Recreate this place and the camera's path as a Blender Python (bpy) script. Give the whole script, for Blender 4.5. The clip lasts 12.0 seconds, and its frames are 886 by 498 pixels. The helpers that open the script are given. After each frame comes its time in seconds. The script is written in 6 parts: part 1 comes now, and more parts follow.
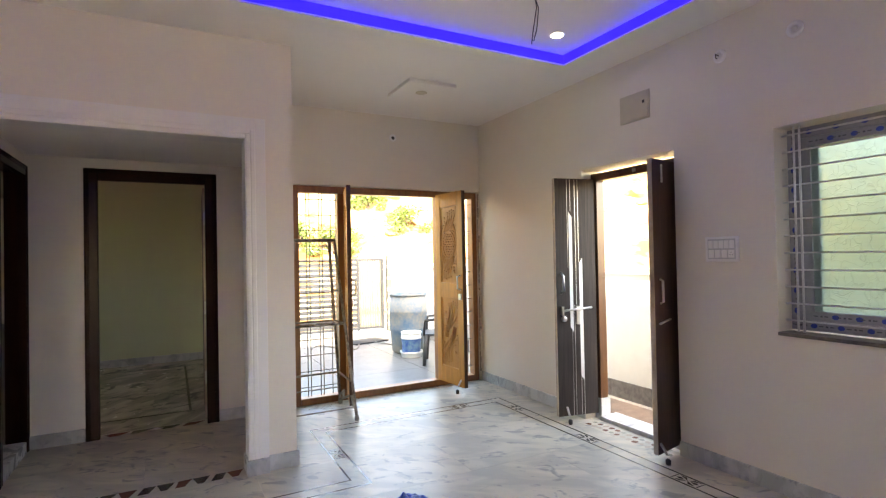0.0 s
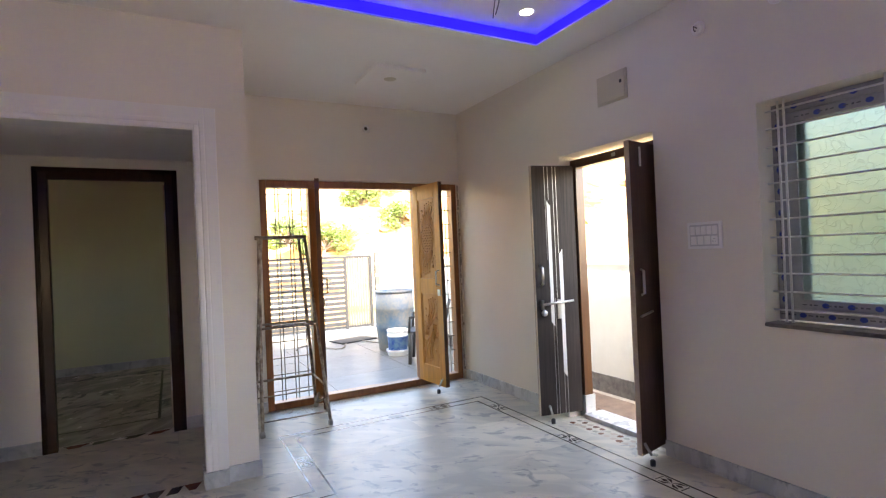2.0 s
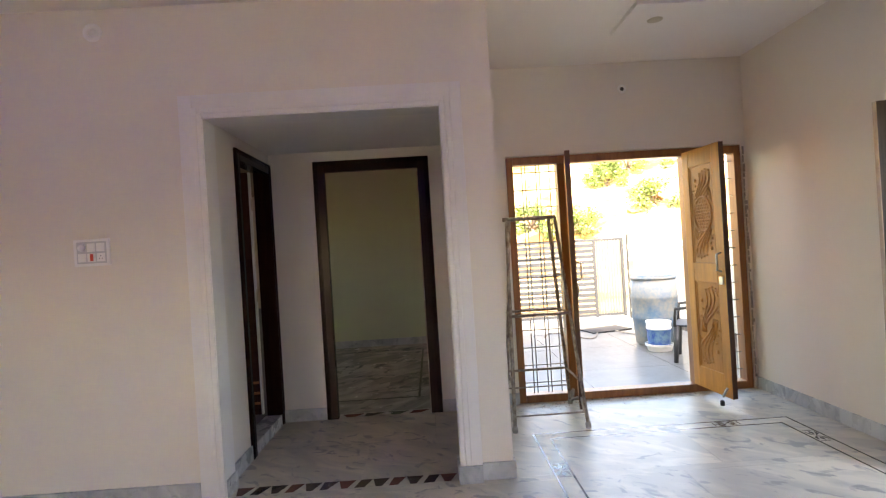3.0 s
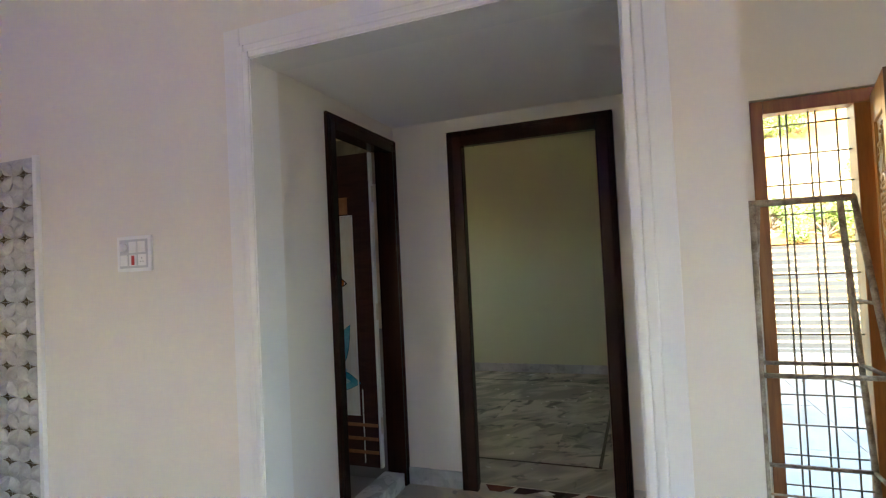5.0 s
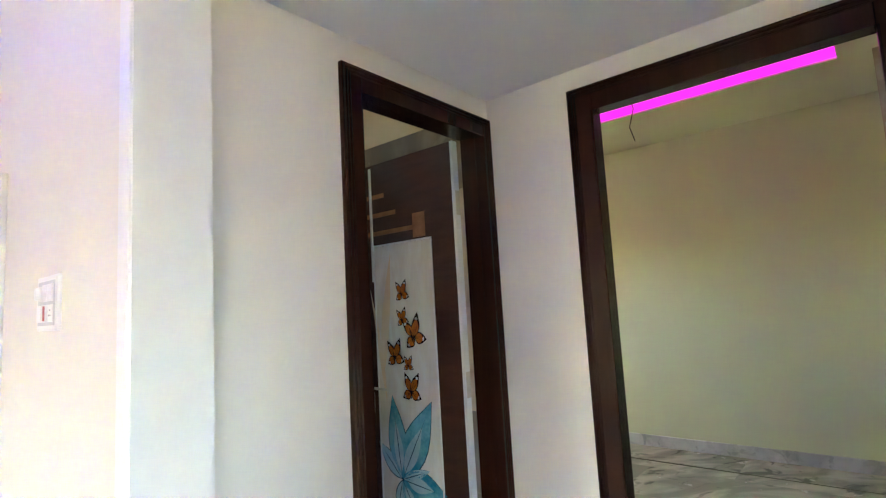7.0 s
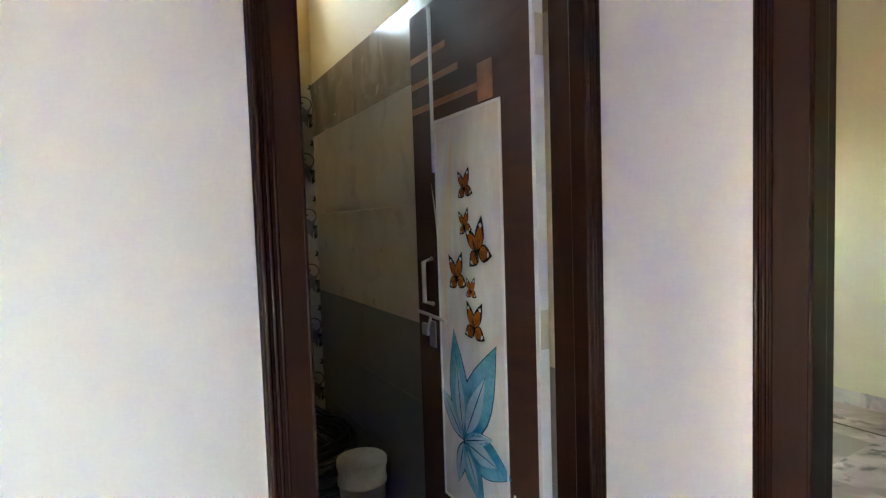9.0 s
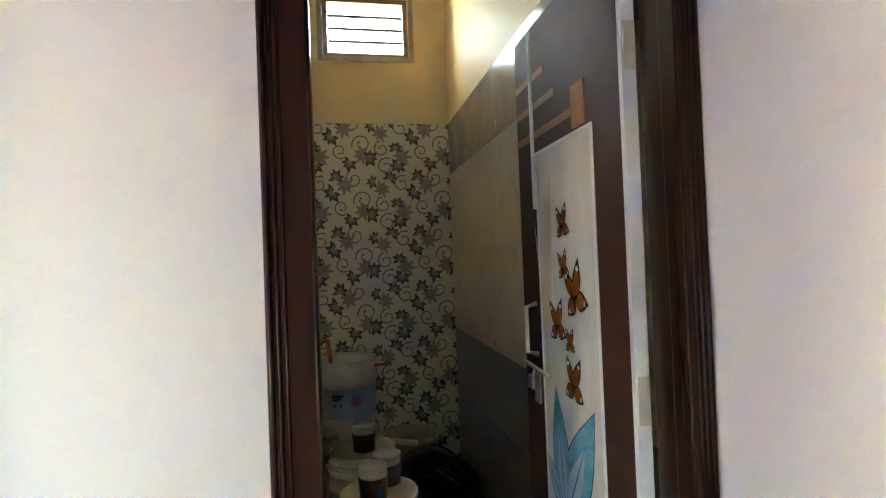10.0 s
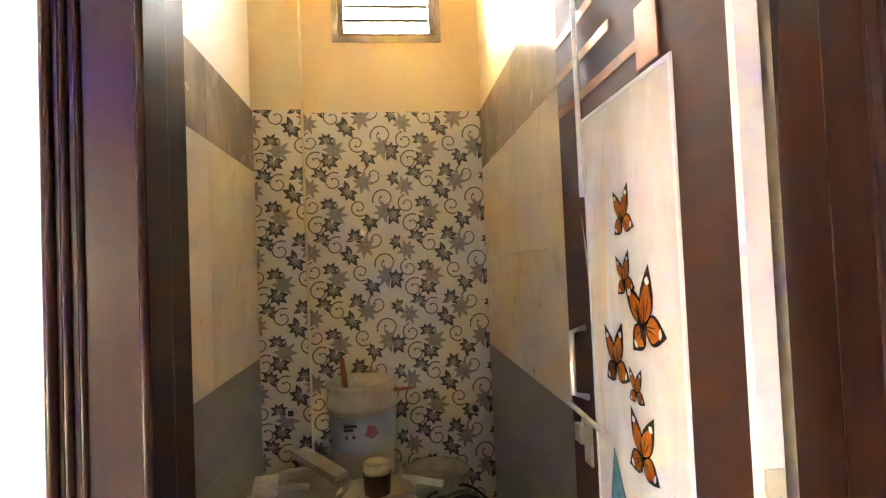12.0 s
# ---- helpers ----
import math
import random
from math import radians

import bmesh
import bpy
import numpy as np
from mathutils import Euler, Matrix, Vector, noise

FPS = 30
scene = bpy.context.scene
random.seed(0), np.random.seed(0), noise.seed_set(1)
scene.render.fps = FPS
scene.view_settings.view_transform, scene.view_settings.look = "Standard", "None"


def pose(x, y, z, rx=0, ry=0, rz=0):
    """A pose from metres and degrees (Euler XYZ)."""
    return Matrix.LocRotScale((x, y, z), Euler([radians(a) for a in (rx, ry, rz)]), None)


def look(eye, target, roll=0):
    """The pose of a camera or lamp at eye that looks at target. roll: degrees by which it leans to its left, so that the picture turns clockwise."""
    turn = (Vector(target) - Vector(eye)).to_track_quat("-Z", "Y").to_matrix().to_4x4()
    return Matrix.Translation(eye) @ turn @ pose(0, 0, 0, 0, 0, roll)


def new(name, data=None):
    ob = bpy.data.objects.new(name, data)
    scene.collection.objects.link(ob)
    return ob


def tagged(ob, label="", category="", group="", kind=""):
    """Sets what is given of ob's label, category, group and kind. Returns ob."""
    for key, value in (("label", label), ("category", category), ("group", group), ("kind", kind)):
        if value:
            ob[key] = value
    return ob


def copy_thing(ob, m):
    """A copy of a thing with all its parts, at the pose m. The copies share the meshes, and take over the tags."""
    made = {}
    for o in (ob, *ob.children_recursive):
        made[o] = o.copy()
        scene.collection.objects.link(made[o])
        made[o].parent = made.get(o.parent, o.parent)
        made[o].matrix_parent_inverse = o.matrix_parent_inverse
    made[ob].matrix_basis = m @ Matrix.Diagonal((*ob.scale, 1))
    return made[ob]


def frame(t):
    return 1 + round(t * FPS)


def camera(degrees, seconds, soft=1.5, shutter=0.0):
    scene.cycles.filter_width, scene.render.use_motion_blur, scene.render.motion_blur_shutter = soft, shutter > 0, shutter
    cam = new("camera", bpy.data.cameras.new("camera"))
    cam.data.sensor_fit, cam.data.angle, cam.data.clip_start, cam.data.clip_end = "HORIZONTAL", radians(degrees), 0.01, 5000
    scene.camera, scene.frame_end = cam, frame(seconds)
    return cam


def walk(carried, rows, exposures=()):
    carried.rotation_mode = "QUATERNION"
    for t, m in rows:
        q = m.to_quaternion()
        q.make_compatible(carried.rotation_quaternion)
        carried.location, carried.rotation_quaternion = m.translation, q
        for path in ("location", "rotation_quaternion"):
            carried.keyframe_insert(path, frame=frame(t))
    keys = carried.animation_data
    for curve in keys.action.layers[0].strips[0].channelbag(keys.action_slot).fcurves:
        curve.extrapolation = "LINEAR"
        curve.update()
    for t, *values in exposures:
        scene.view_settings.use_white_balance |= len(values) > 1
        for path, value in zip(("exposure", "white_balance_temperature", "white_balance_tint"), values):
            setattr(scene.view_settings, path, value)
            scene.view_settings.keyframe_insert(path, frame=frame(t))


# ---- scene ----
cam = camera(81.2, 12.0, 1.25)
PATH = [
    (0, (0.108, 0.44, 1.372), (1.039, 2.21, 1.398), -1.1),
    (0.5, (0.202, 0.399, 1.363), (1.464, 1.95, 1.391), -1.3),
    (1, (0.289, 0.367, 1.351), (1.678, 1.807, 1.374), -1.7),
    (1.5, (0.381, 0.39, 1.352), (1.638, 1.946, 1.358), -2.2),
    (2, (0.385, 0.53, 1.355), (1.319, 2.298, 1.363), -2.5),
    (2.5, (0.406, 0.755, 1.361), (0.891, 2.695, 1.361), -3.1),
    (3, (0.436, 1.009, 1.336), (0.483, 3.008, 1.334), -3.5),
    (3.5, (0.527, 1.303, 1.36), (0.259, 3.285, 1.347), -3.3),
    (3.7, (0.551, 1.437, 1.355), (0.195, 3.405, 1.336), -3.2),
    (5.3, (0.552, 2.587, 1.33), (-0.213, 4.434, 1.399), -2.9),
    (5.5, (0.501, 2.735, 1.344), (-0.305, 4.564, 1.417), -3.1),
    (6, (0.435, 3.02, 1.362), (-0.547, 4.758, 1.477), -3.4),
    (6.5, (0.401, 3.317, 1.378), (-0.763, 4.933, 1.564), -3.5),
    (7, (0.299, 3.562, 1.369), (-0.976, 5.088, 1.583), -3.2),
    (7.5, (0.117, 3.737, 1.351), (-1.194, 5.244, 1.472), -3.6),
    (7.7, (0.097, 3.836, 1.345), (-1.288, 5.28, 1.381), -2.8),
    (9.3, (-0.02, 4.419, 1.333), (-1.828, 5.27, 1.265), -2.3),
    (9.5, (-0.033, 4.465, 1.34), (-1.9, 5.182, 1.316), -2.3),
    (10, (-0.019, 4.621, 1.358), (-1.985, 4.992, 1.389), -2.2),
    (10.5, (-0.013, 4.724, 1.354), (-2.007, 4.867, 1.403), -2.3),
    (11, (-0.193, 4.763, 1.345), (-2.192, 4.835, 1.387), -2.5),
    (11.5, (-0.428, 4.766, 1.357), (-2.426, 4.85, 1.403), -2.5),
    (12, (-0.405, 4.769, 1.357), (-2.394, 4.964, 1.418), -2.4),
]
EXPOSURES = [(0.0, 4.4, 8000, 9), (0.5, 4.45, 8000, 9), (1.0, 4.7, 7900, 10), (1.5, 4.65, 7900, 11), (2.0, 4.15, 7400, 12), (2.5, 4.55, 8000, 12), (3.0, 4.4, 8000, 12), (3.7, 4.4, 8000, 12),
             (5.3, 5.0, 7150, -4), (6.5, 6.15, 7150, -5), (7.7, 6.35, 6750, -3), (9.3, 6.6, 6950, 0),
             (10.5, 6.8, 7600, -2), (11.0, 7.05, 8050, 0), (11.5, 7.8, 9000, 12), (12.0, 8.35, 9200, 12)]
walk(cam, [(t, look(eye, target, roll)) for t, eye, target, roll in PATH], EXPOSURES)

# ---- world and sun ----
world = bpy.data.worlds.new("sky")
scene.world = world
world.use_nodes = True
SUN_ELEV, SUN_AZ = 42.0, 196.0          # degrees; azimuth clockwise from +y
sky = world.node_tree.nodes.new("ShaderNodeTexSky")
sky.sky_type = "NISHITA"
sky.sun_disc = False
sky.sun_elevation = radians(SUN_ELEV)
sky.sun_rotation = radians(SUN_AZ)
sky.air_density, sky.dust_density = 1.0, 2.5
world.node_tree.links.new(sky.outputs[0], world.node_tree.nodes["Background"].inputs[0])
world.node_tree.nodes["Background"].inputs[1].default_value = 0.15
sun_data = bpy.data.lights.new("sun", "SUN")
sun_data.energy, sun_data.angle, sun_data.color = 2.8, radians(0.6), (1.0, 0.95, 0.86)
sun = new("sun", sun_data)
sd = Vector((math.sin(radians(SUN_AZ)) * math.cos(radians(SUN_ELEV)), math.cos(radians(SUN_AZ)) * math.cos(radians(SUN_ELEV)), math.sin(radians(SUN_ELEV))))
sun.matrix_world = look(sd * 60, (0, 0, 0))


# ---- materials ----
def mat(name, color, rough=0.6, metal=0.0, color2=None, scale=6.0, stretch=(1, 1, 1), bump=0.0, bump_scale=60.0, spread=0.5, gloss_var=0.0,
        detail=6.0, coat=0.0, per_object=0.0, distortion=0.0, spec=0.5):
    """A surface with colour that wanders between two tones at two scales, with fine relief."""
    m = bpy.data.materials.new(name)
    m.use_nodes = True
    nt = m.node_tree
    b = nt.nodes["Principled BSDF"]
    b.inputs["Roughness"].default_value = rough
    b.inputs["Metallic"].default_value = metal
    b.inputs["Coat Weight"].default_value = coat
    b.inputs["Specular IOR Level"].default_value = spec
    geo = nt.nodes.new("ShaderNodeNewGeometry")
    mp = nt.nodes.new("ShaderNodeMapping")
    mp.inputs["Scale"].default_value = stretch
    nt.links.new(geo.outputs["Position"], mp.inputs["Vector"])
    if per_object:
        info = nt.nodes.new("ShaderNodeObjectInfo")
        mul = nt.nodes.new("ShaderNodeVectorMath")
        mul.operation = "SCALE"
        mul.inputs[0].default_value = (7.3, 3.1, 5.7)
        nt.links.new(info.outputs["Random"], mul.inputs["Scale"])
        nt.links.new(mul.outputs[0], mp.inputs["Location"])
    n1 = nt.nodes.new("ShaderNodeTexNoise")
    n1.inputs["Scale"].default_value, n1.inputs["Detail"].default_value = scale, detail
    n1.inputs["Distortion"].default_value = distortion
    nt.links.new(mp.outputs[0], n1.inputs["Vector"])
    n2 = nt.nodes.new("ShaderNodeTexNoise")
    n2.inputs["Scale"].default_value, n2.inputs["Detail"].default_value = scale * 7, 4
    nt.links.new(mp.outputs[0], n2.inputs["Vector"])
    mix = nt.nodes.new("ShaderNodeMath")
    mix.operation = "MULTIPLY_ADD"
    mix.inputs[1].default_value, mix.inputs[2].default_value = 0.4, -0.2
    nt.links.new(n2.outputs["Fac"], mix.inputs[0])
    add = nt.nodes.new("ShaderNodeMath")
    nt.links.new(n1.outputs["Fac"], add.inputs[0])
    nt.links.new(mix.outputs[0], add.inputs[1])
    ramp = nt.nodes.new("ShaderNodeValToRGB")
    lo, hi = 0.5 - spread / 2, 0.5 + spread / 2
    ramp.color_ramp.elements[0].position, ramp.color_ramp.elements[1].position = lo, hi
    c2 = color2 or tuple(c * 0.93 for c in color)
    ramp.color_ramp.elements[0].color, ramp.color_ramp.elements[1].color = (*c2, 1), (*color, 1)
    nt.links.new(add.outputs[0], ramp.inputs[0])
    nt.links.new(ramp.outputs[0], b.inputs["Base Color"])
    if gloss_var:
        rr = nt.nodes.new("ShaderNodeMapRange")
        rr.inputs["To Min"].default_value, rr.inputs["To Max"].default_value = max(rough - gloss_var, 0.02), rough + gloss_var
        nt.links.new(n2.outputs["Fac"], rr.inputs["Value"])
        nt.links.new(rr.outputs[0], b.inputs["Roughness"])
    if bump:
        n3 = nt.nodes.new("ShaderNodeTexNoise")
        n3.inputs["Scale"].default_value, n3.inputs["Detail"].default_value = bump_scale, 5
        nt.links.new(mp.outputs[0], n3.inputs["Vector"])
        bp = nt.nodes.new("ShaderNodeBump")
        bp.inputs["Strength"].default_value, bp.inputs["Distance"].default_value = bump, 0.004
        nt.links.new(n3.outputs["Fac"], bp.inputs["Height"])
        nt.links.new(bp.outputs[0], b.inputs["Normal"])
    return m


def marble(name, light, dark, streak, rough, turn=35, streak_scale=1.6, per_object=1.0, contrast=(0.42, 0.60)):
    """Polished marble: drifting bands, dark flecks along the bands and a slow change of tone."""
    m = bpy.data.materials.new(name)
    m.use_nodes = True
    nt = m.node_tree
    b = nt.nodes["Principled BSDF"]
    geo = nt.nodes.new("ShaderNodeNewGeometry")
    mp = nt.nodes.new("ShaderNodeMapping")
    mp.inputs["Rotation"].default_value = (0, 0, radians(turn))
    info = nt.nodes.new("ShaderNodeObjectInfo")
    mul = nt.nodes.new("ShaderNodeVectorMath")
    mul.operation = "SCALE"
    mul.inputs[0].default_value = (5.3 * per_object, 4.1 * per_object, 2.7 * per_object)
    nt.links.new(info.outputs["Random"], mul.inputs["Scale"])
    nt.links.new(mul.outputs[0], mp.inputs["Location"])
    nt.links.new(geo.outputs["Position"], mp.inputs["Vector"])
    st = nt.nodes.new("ShaderNodeMapping")
    st.inputs["Scale"].default_value = (1.0, 2.3, 1.0)
    nt.links.new(mp.outputs[0], st.inputs["Vector"])

    def tex(scale, detail, distort, src):
        n = nt.nodes.new("ShaderNodeTexNoise")
        n.inputs["Scale"].default_value, n.inputs["Detail"].default_value, n.inputs["Distortion"].default_value = scale, detail, distort
        nt.links.new(src.outputs[0], n.inputs["Vector"])
        return n

    def ramp(src, p0, c0, p1, c1):
        r = nt.nodes.new("ShaderNodeValToRGB")
        e = r.color_ramp.elements
        e[0].position, e[1].position, e[0].color, e[1].color = p0, p1, (*c0, 1), (*c1, 1)
        nt.links.new(src.outputs[0], r.inputs[0])
        return r

    def blend(a, c, fac):
        x = nt.nodes.new("ShaderNodeMix")
        x.data_type = "RGBA"
        nt.links.new(fac.outputs[0], x.inputs[0])
        nt.links.new(a.outputs[0] if a.bl_idname != "ShaderNodeMix" else a.outputs[2], x.inputs[6])
        nt.links.new(c.outputs[0], x.inputs[7])
        return x

    base = ramp(tex(streak_scale, 8, 1.2, st), contrast[0], dark, contrast[1], light)
    soft_st = nt.nodes.new("ShaderNodeMapping")
    soft_st.inputs["Scale"].default_value = (1.0, 1.5, 1.0)
    nt.links.new(mp.outputs[0], soft_st.inputs["Vector"])
    fleck = ramp(tex(streak_scale * 2.6, 8, 1.3, soft_st), 0.57, (0, 0, 0), 0.66, (0.85, 0.85, 0.85))
    one = nt.nodes.new("ShaderNodeRGB")
    one.outputs[0].default_value = (*streak, 1)
    first = blend(base, one, fleck)
    cloud = ramp(tex(0.7, 3, 0.4, mp), 0.45, (0, 0, 0), 0.75, (0.35, 0.35, 0.35))
    two = nt.nodes.new("ShaderNodeRGB")
    two.outputs[0].default_value = (*[(x + y) / 2 for x, y in zip(light, dark)], 1)
    last = blend(first, two, cloud)
    nt.links.new(last.outputs[2], b.inputs["Base Color"])
    rr = nt.nodes.new("ShaderNodeMapRange")
    rr.inputs["To Min"].default_value, rr.inputs["To Max"].default_value = max(rough - 0.07, 0.03), rough + 0.14
    nt.links.new(tex(9, 6, 0.3, mp).outputs[0], rr.inputs["Value"])
    nt.links.new(rr.outputs[0], b.inputs["Roughness"])
    return m


def glow(name, color, strength):
    m = bpy.data.materials.new(name)
    m.use_nodes = True
    b = m.node_tree.nodes["Principled BSDF"]
    b.inputs["Base Color"].default_value = (*color, 1)
    b.inputs["Emission Color"].default_value = (*color, 1)
    b.inputs["Emission Strength"].default_value = strength
    return m


PAINT = mat("wall_paint", (0.81, 0.765, 0.675), 0.5, color2=(0.77, 0.725, 0.635), scale=0.8, bump=0.12, bump_scale=45)
PAINT_TRIM = mat("gloss_trim_paint", (0.84, 0.83, 0.80), 0.35, color2=(0.79, 0.78, 0.75), scale=2, bump=0.06)
PAINT_LOBBY = mat("cream_paint", (0.80, 0.765, 0.70), 0.5, color2=(0.77, 0.735, 0.665), scale=0.8, bump=0.1, bump_scale=45)
PAINT_GREEN = mat("pale_green_paint", (0.62, 0.66, 0.45), 0.55, color2=(0.585, 0.625, 0.42), scale=0.8, bump=0.1, bump_scale=45)
# Cream bathroom paint, yellowed to hold the warm window light in its colour.
PAINT_BATH = mat("warm_lit_cream_paint", (0.80, 0.65, 0.40), 0.55, color2=(0.76, 0.61, 0.36), scale=1.2, bump=0.15, bump_scale=45)
CEILING = mat("ceiling_paint", (0.90, 0.875, 0.84), 0.6, color2=(0.87, 0.845, 0.81), scale=0.7, bump=0.06)
CEILING_GREEN = mat("pale_green_ceiling_paint", (0.70, 0.72, 0.57), 0.6, color2=(0.67, 0.69, 0.54), scale=0.7, bump=0.06)
OUTER = mat("outer_wall_paint", (0.60, 0.575, 0.50), 0.75, color2=(0.52, 0.495, 0.43), scale=1.5, bump=0.2)
MARBLE = marble("white_marble", (0.60, 0.55, 0.44), (0.44, 0.415, 0.345), (0.23, 0.232, 0.22), 0.34, streak_scale=2.2)
MARBLE_DARK = marble("green_marble", (0.56, 0.54, 0.44), (0.33, 0.34, 0.28), (0.15, 0.165, 0.14), 0.2, turn=-50)
SKIRT = marble("skirting_marble", (0.56, 0.58, 0.57), (0.42, 0.44, 0.44), (0.33, 0.35, 0.36), 0.25, turn=10, streak_scale=3)
INLAY = mat("black_inlay_stone", (0.045, 0.04, 0.035), 0.2, color2=(0.10, 0.07, 0.05), scale=9)
INLAY_RED = mat("brown_inlay_stone", (0.23, 0.10, 0.06), 0.22, color2=(0.12, 0.06, 0.045), scale=9)
TEAK = mat("teak", (0.62, 0.285, 0.05), 0.4, color2=(0.40, 0.17, 0.033), scale=3.0, stretch=(9, 9, 0.7), bump=0.12, bump_scale=14, spread=0.55, detail=9, gloss_var=0.06)
TEAK_CARVED = mat("carved_teak", (0.55, 0.245, 0.045), 0.38, color2=(0.40, 0.165, 0.03), scale=4.0, stretch=(9, 9, 1.0), bump=0.15, spread=0.6)
TEAK_FRAME = mat("teak_frame", (0.38, 0.17, 0.055), 0.32, color2=(0.22, 0.085, 0.028), scale=3.0, stretch=(9, 9, 0.9), bump=0.1, bump_scale=14, detail=9)
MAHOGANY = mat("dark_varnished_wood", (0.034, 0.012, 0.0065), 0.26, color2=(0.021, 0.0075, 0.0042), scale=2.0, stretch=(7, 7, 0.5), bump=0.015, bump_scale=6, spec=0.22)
# Paler copy of the wood above, with stronger light put into its colour.
MAHOGANY_LIT = mat("dark_varnished_wood_lit", (0.12, 0.052, 0.020), 0.3, color2=(0.075, 0.030, 0.012), scale=3.0, stretch=(10, 10, 0.6), bump=0.08, bump_scale=12, coat=0.3)
WENGE = mat("wenge_laminate", (0.052, 0.041, 0.037), 0.5, color2=(0.022, 0.018, 0.017), scale=3.0, stretch=(26, 26, 0.8), bump=0.12, bump_scale=20, detail=9, spec=0.2)
ROSEWOOD = mat("rosewood_laminate", (0.10, 0.043, 0.025), 0.34, color2=(0.034, 0.016, 0.011), scale=3.2, stretch=(22, 22, 0.7), bump=0.1, bump_scale=20, detail=9)
LAM_DARK = mat("dark_brown_laminate", (0.078, 0.031, 0.020), 0.42, color2=(0.045, 0.018, 0.012), scale=3.0, stretch=(2, 2, 12), bump=0.6, bump_scale=90, spec=0.11)
WHITE_LAM = mat("white_laminate", (0.80, 0.80, 0.78), 0.3, color2=(0.74, 0.74, 0.72), scale=4)
EDGE_WOOD = mat("pale_board_edge", (0.50, 0.42, 0.33), 0.6, color2=(0.34, 0.26, 0.19), scale=12, bump=0.2)
WHITE_PLASTIC = mat("white_plastic", (0.88, 0.87, 0.85), 0.3, color2=(0.84, 0.83, 0.80), scale=9)
STEEL = mat("brushed_steel", (0.62, 0.61, 0.58), 0.28, 1.0, color2=(0.5, 0.49, 0.47), scale=30)
BLACK = mat("black_rubber", (0.022, 0.022, 0.024), 0.5, color2=(0.035, 0.034, 0.034), scale=12)
CREAM_METAL = mat("cream_painted_metal", (0.62, 0.57, 0.44), 0.4, color2=(0.56, 0.51, 0.39), scale=5)
GRILL_WHITE = mat("white_painted_steel", (0.78, 0.78, 0.77), 0.35, color2=(0.68, 0.68, 0.66), scale=25)
GRILL_DARK = mat("dark_grill_steel", (0.17, 0.15, 0.13), 0.45, 0.4, color2=(0.26, 0.22, 0.18), scale=30)
UPVC = mat("upvc_with_film", (0.38, 0.38, 0.395), 0.35, color2=(0.28, 0.28, 0.295), scale=8)
FILM_BLUE = mat("blue_film_print", (0.035, 0.07, 0.38), 0.35)
FILM_GREY = mat("dark_film_print", (0.10, 0.10, 0.12), 0.35)
LED_BLUE = glow("blue_led", (0.003, 0.002, 1.0), 0.16)
LED_PINK = glow("pink_led", (1.0, 0.02, 1.0), 0.016)
LED_WHITE = glow("white_led", (1.0, 0.97, 0.9), 1.5)
MORTAR = mat("mortar", (0.40, 0.36, 0.30), 0.9, color2=(0.28, 0.25, 0.21), scale=14, bump=0.5)
RUST = mat("rusty_paint_spattered_iron", (0.44, 0.38, 0.30), 0.7, 0.0, color2=(0.17, 0.115, 0.08), scale=22, bump=0.4, spread=0.35)
# Beige and white tiles are also warmed in colour for that window light.
TILE_BEIGE = marble("beige_wall_tile", (0.74, 0.63, 0.47), (0.67, 0.56, 0.41), (0.60, 0.49, 0.35), 0.28, per_object=1.0)
TILE_BROWN = marble("brown_band_tile", (0.38, 0.30, 0.22), (0.26, 0.205, 0.15), (0.46, 0.38, 0.29), 0.2, per_object=1.0)
TILE_GREY = mat("grey_wall_tile", (0.25, 0.23, 0.21), 0.3, color2=(0.205, 0.19, 0.172), scale=5, per_object=1)
TILE_WHITE = mat("glazed_white_tile", (0.77, 0.70, 0.59), 0.18, color2=(0.73, 0.66, 0.55), scale=5)
PRINT_DARK = mat("dark_grey_print", (0.065, 0.060, 0.055), 0.25, color2=(0.13, 0.12, 0.11), scale=60)
PRINT_MID = mat("mid_grey_print", (0.40, 0.36, 0.305), 0.25, color2=(0.24, 0.215, 0.18), scale=50)
PRINT_BROWN = mat("brown_grey_print", (0.20, 0.16, 0.13), 0.25)


# ---- building blocks ----
def box(bm, x0, x1, y0, y1, z0, z1, bevel=0.0, mi=0):
    vs = [bm.verts.new(p) for p in ((x0, y0, z0), (x1, y0, z0), (x1, y1, z0), (x0, y1, z0), (x0, y0, z1), (x1, y0, z1), (x1, y1, z1), (x0, y1, z1))]
    fs = [bm.faces.new([vs[i] for i in q]) for q in ((3, 2, 1, 0), (4, 5, 6, 7), (0, 1, 5, 4), (1, 2, 6, 5), (2, 3, 7, 6), (3, 0, 4, 7))]
    for f in fs:
        f.material_index = mi
    if bevel:
        es = list({e for f in fs for e in f.edges})
        got = bmesh.ops.bevel(bm, geom=es, offset=bevel, segments=2, affect="EDGES", profile=0.6)
        for f in got["faces"]:
            f.material_index = mi
    return vs


def boxes(*rows, bevel=0.0):
    bm = bmesh.new()
    for r in rows:
        box(bm, *r, bevel=bevel)
    return bm


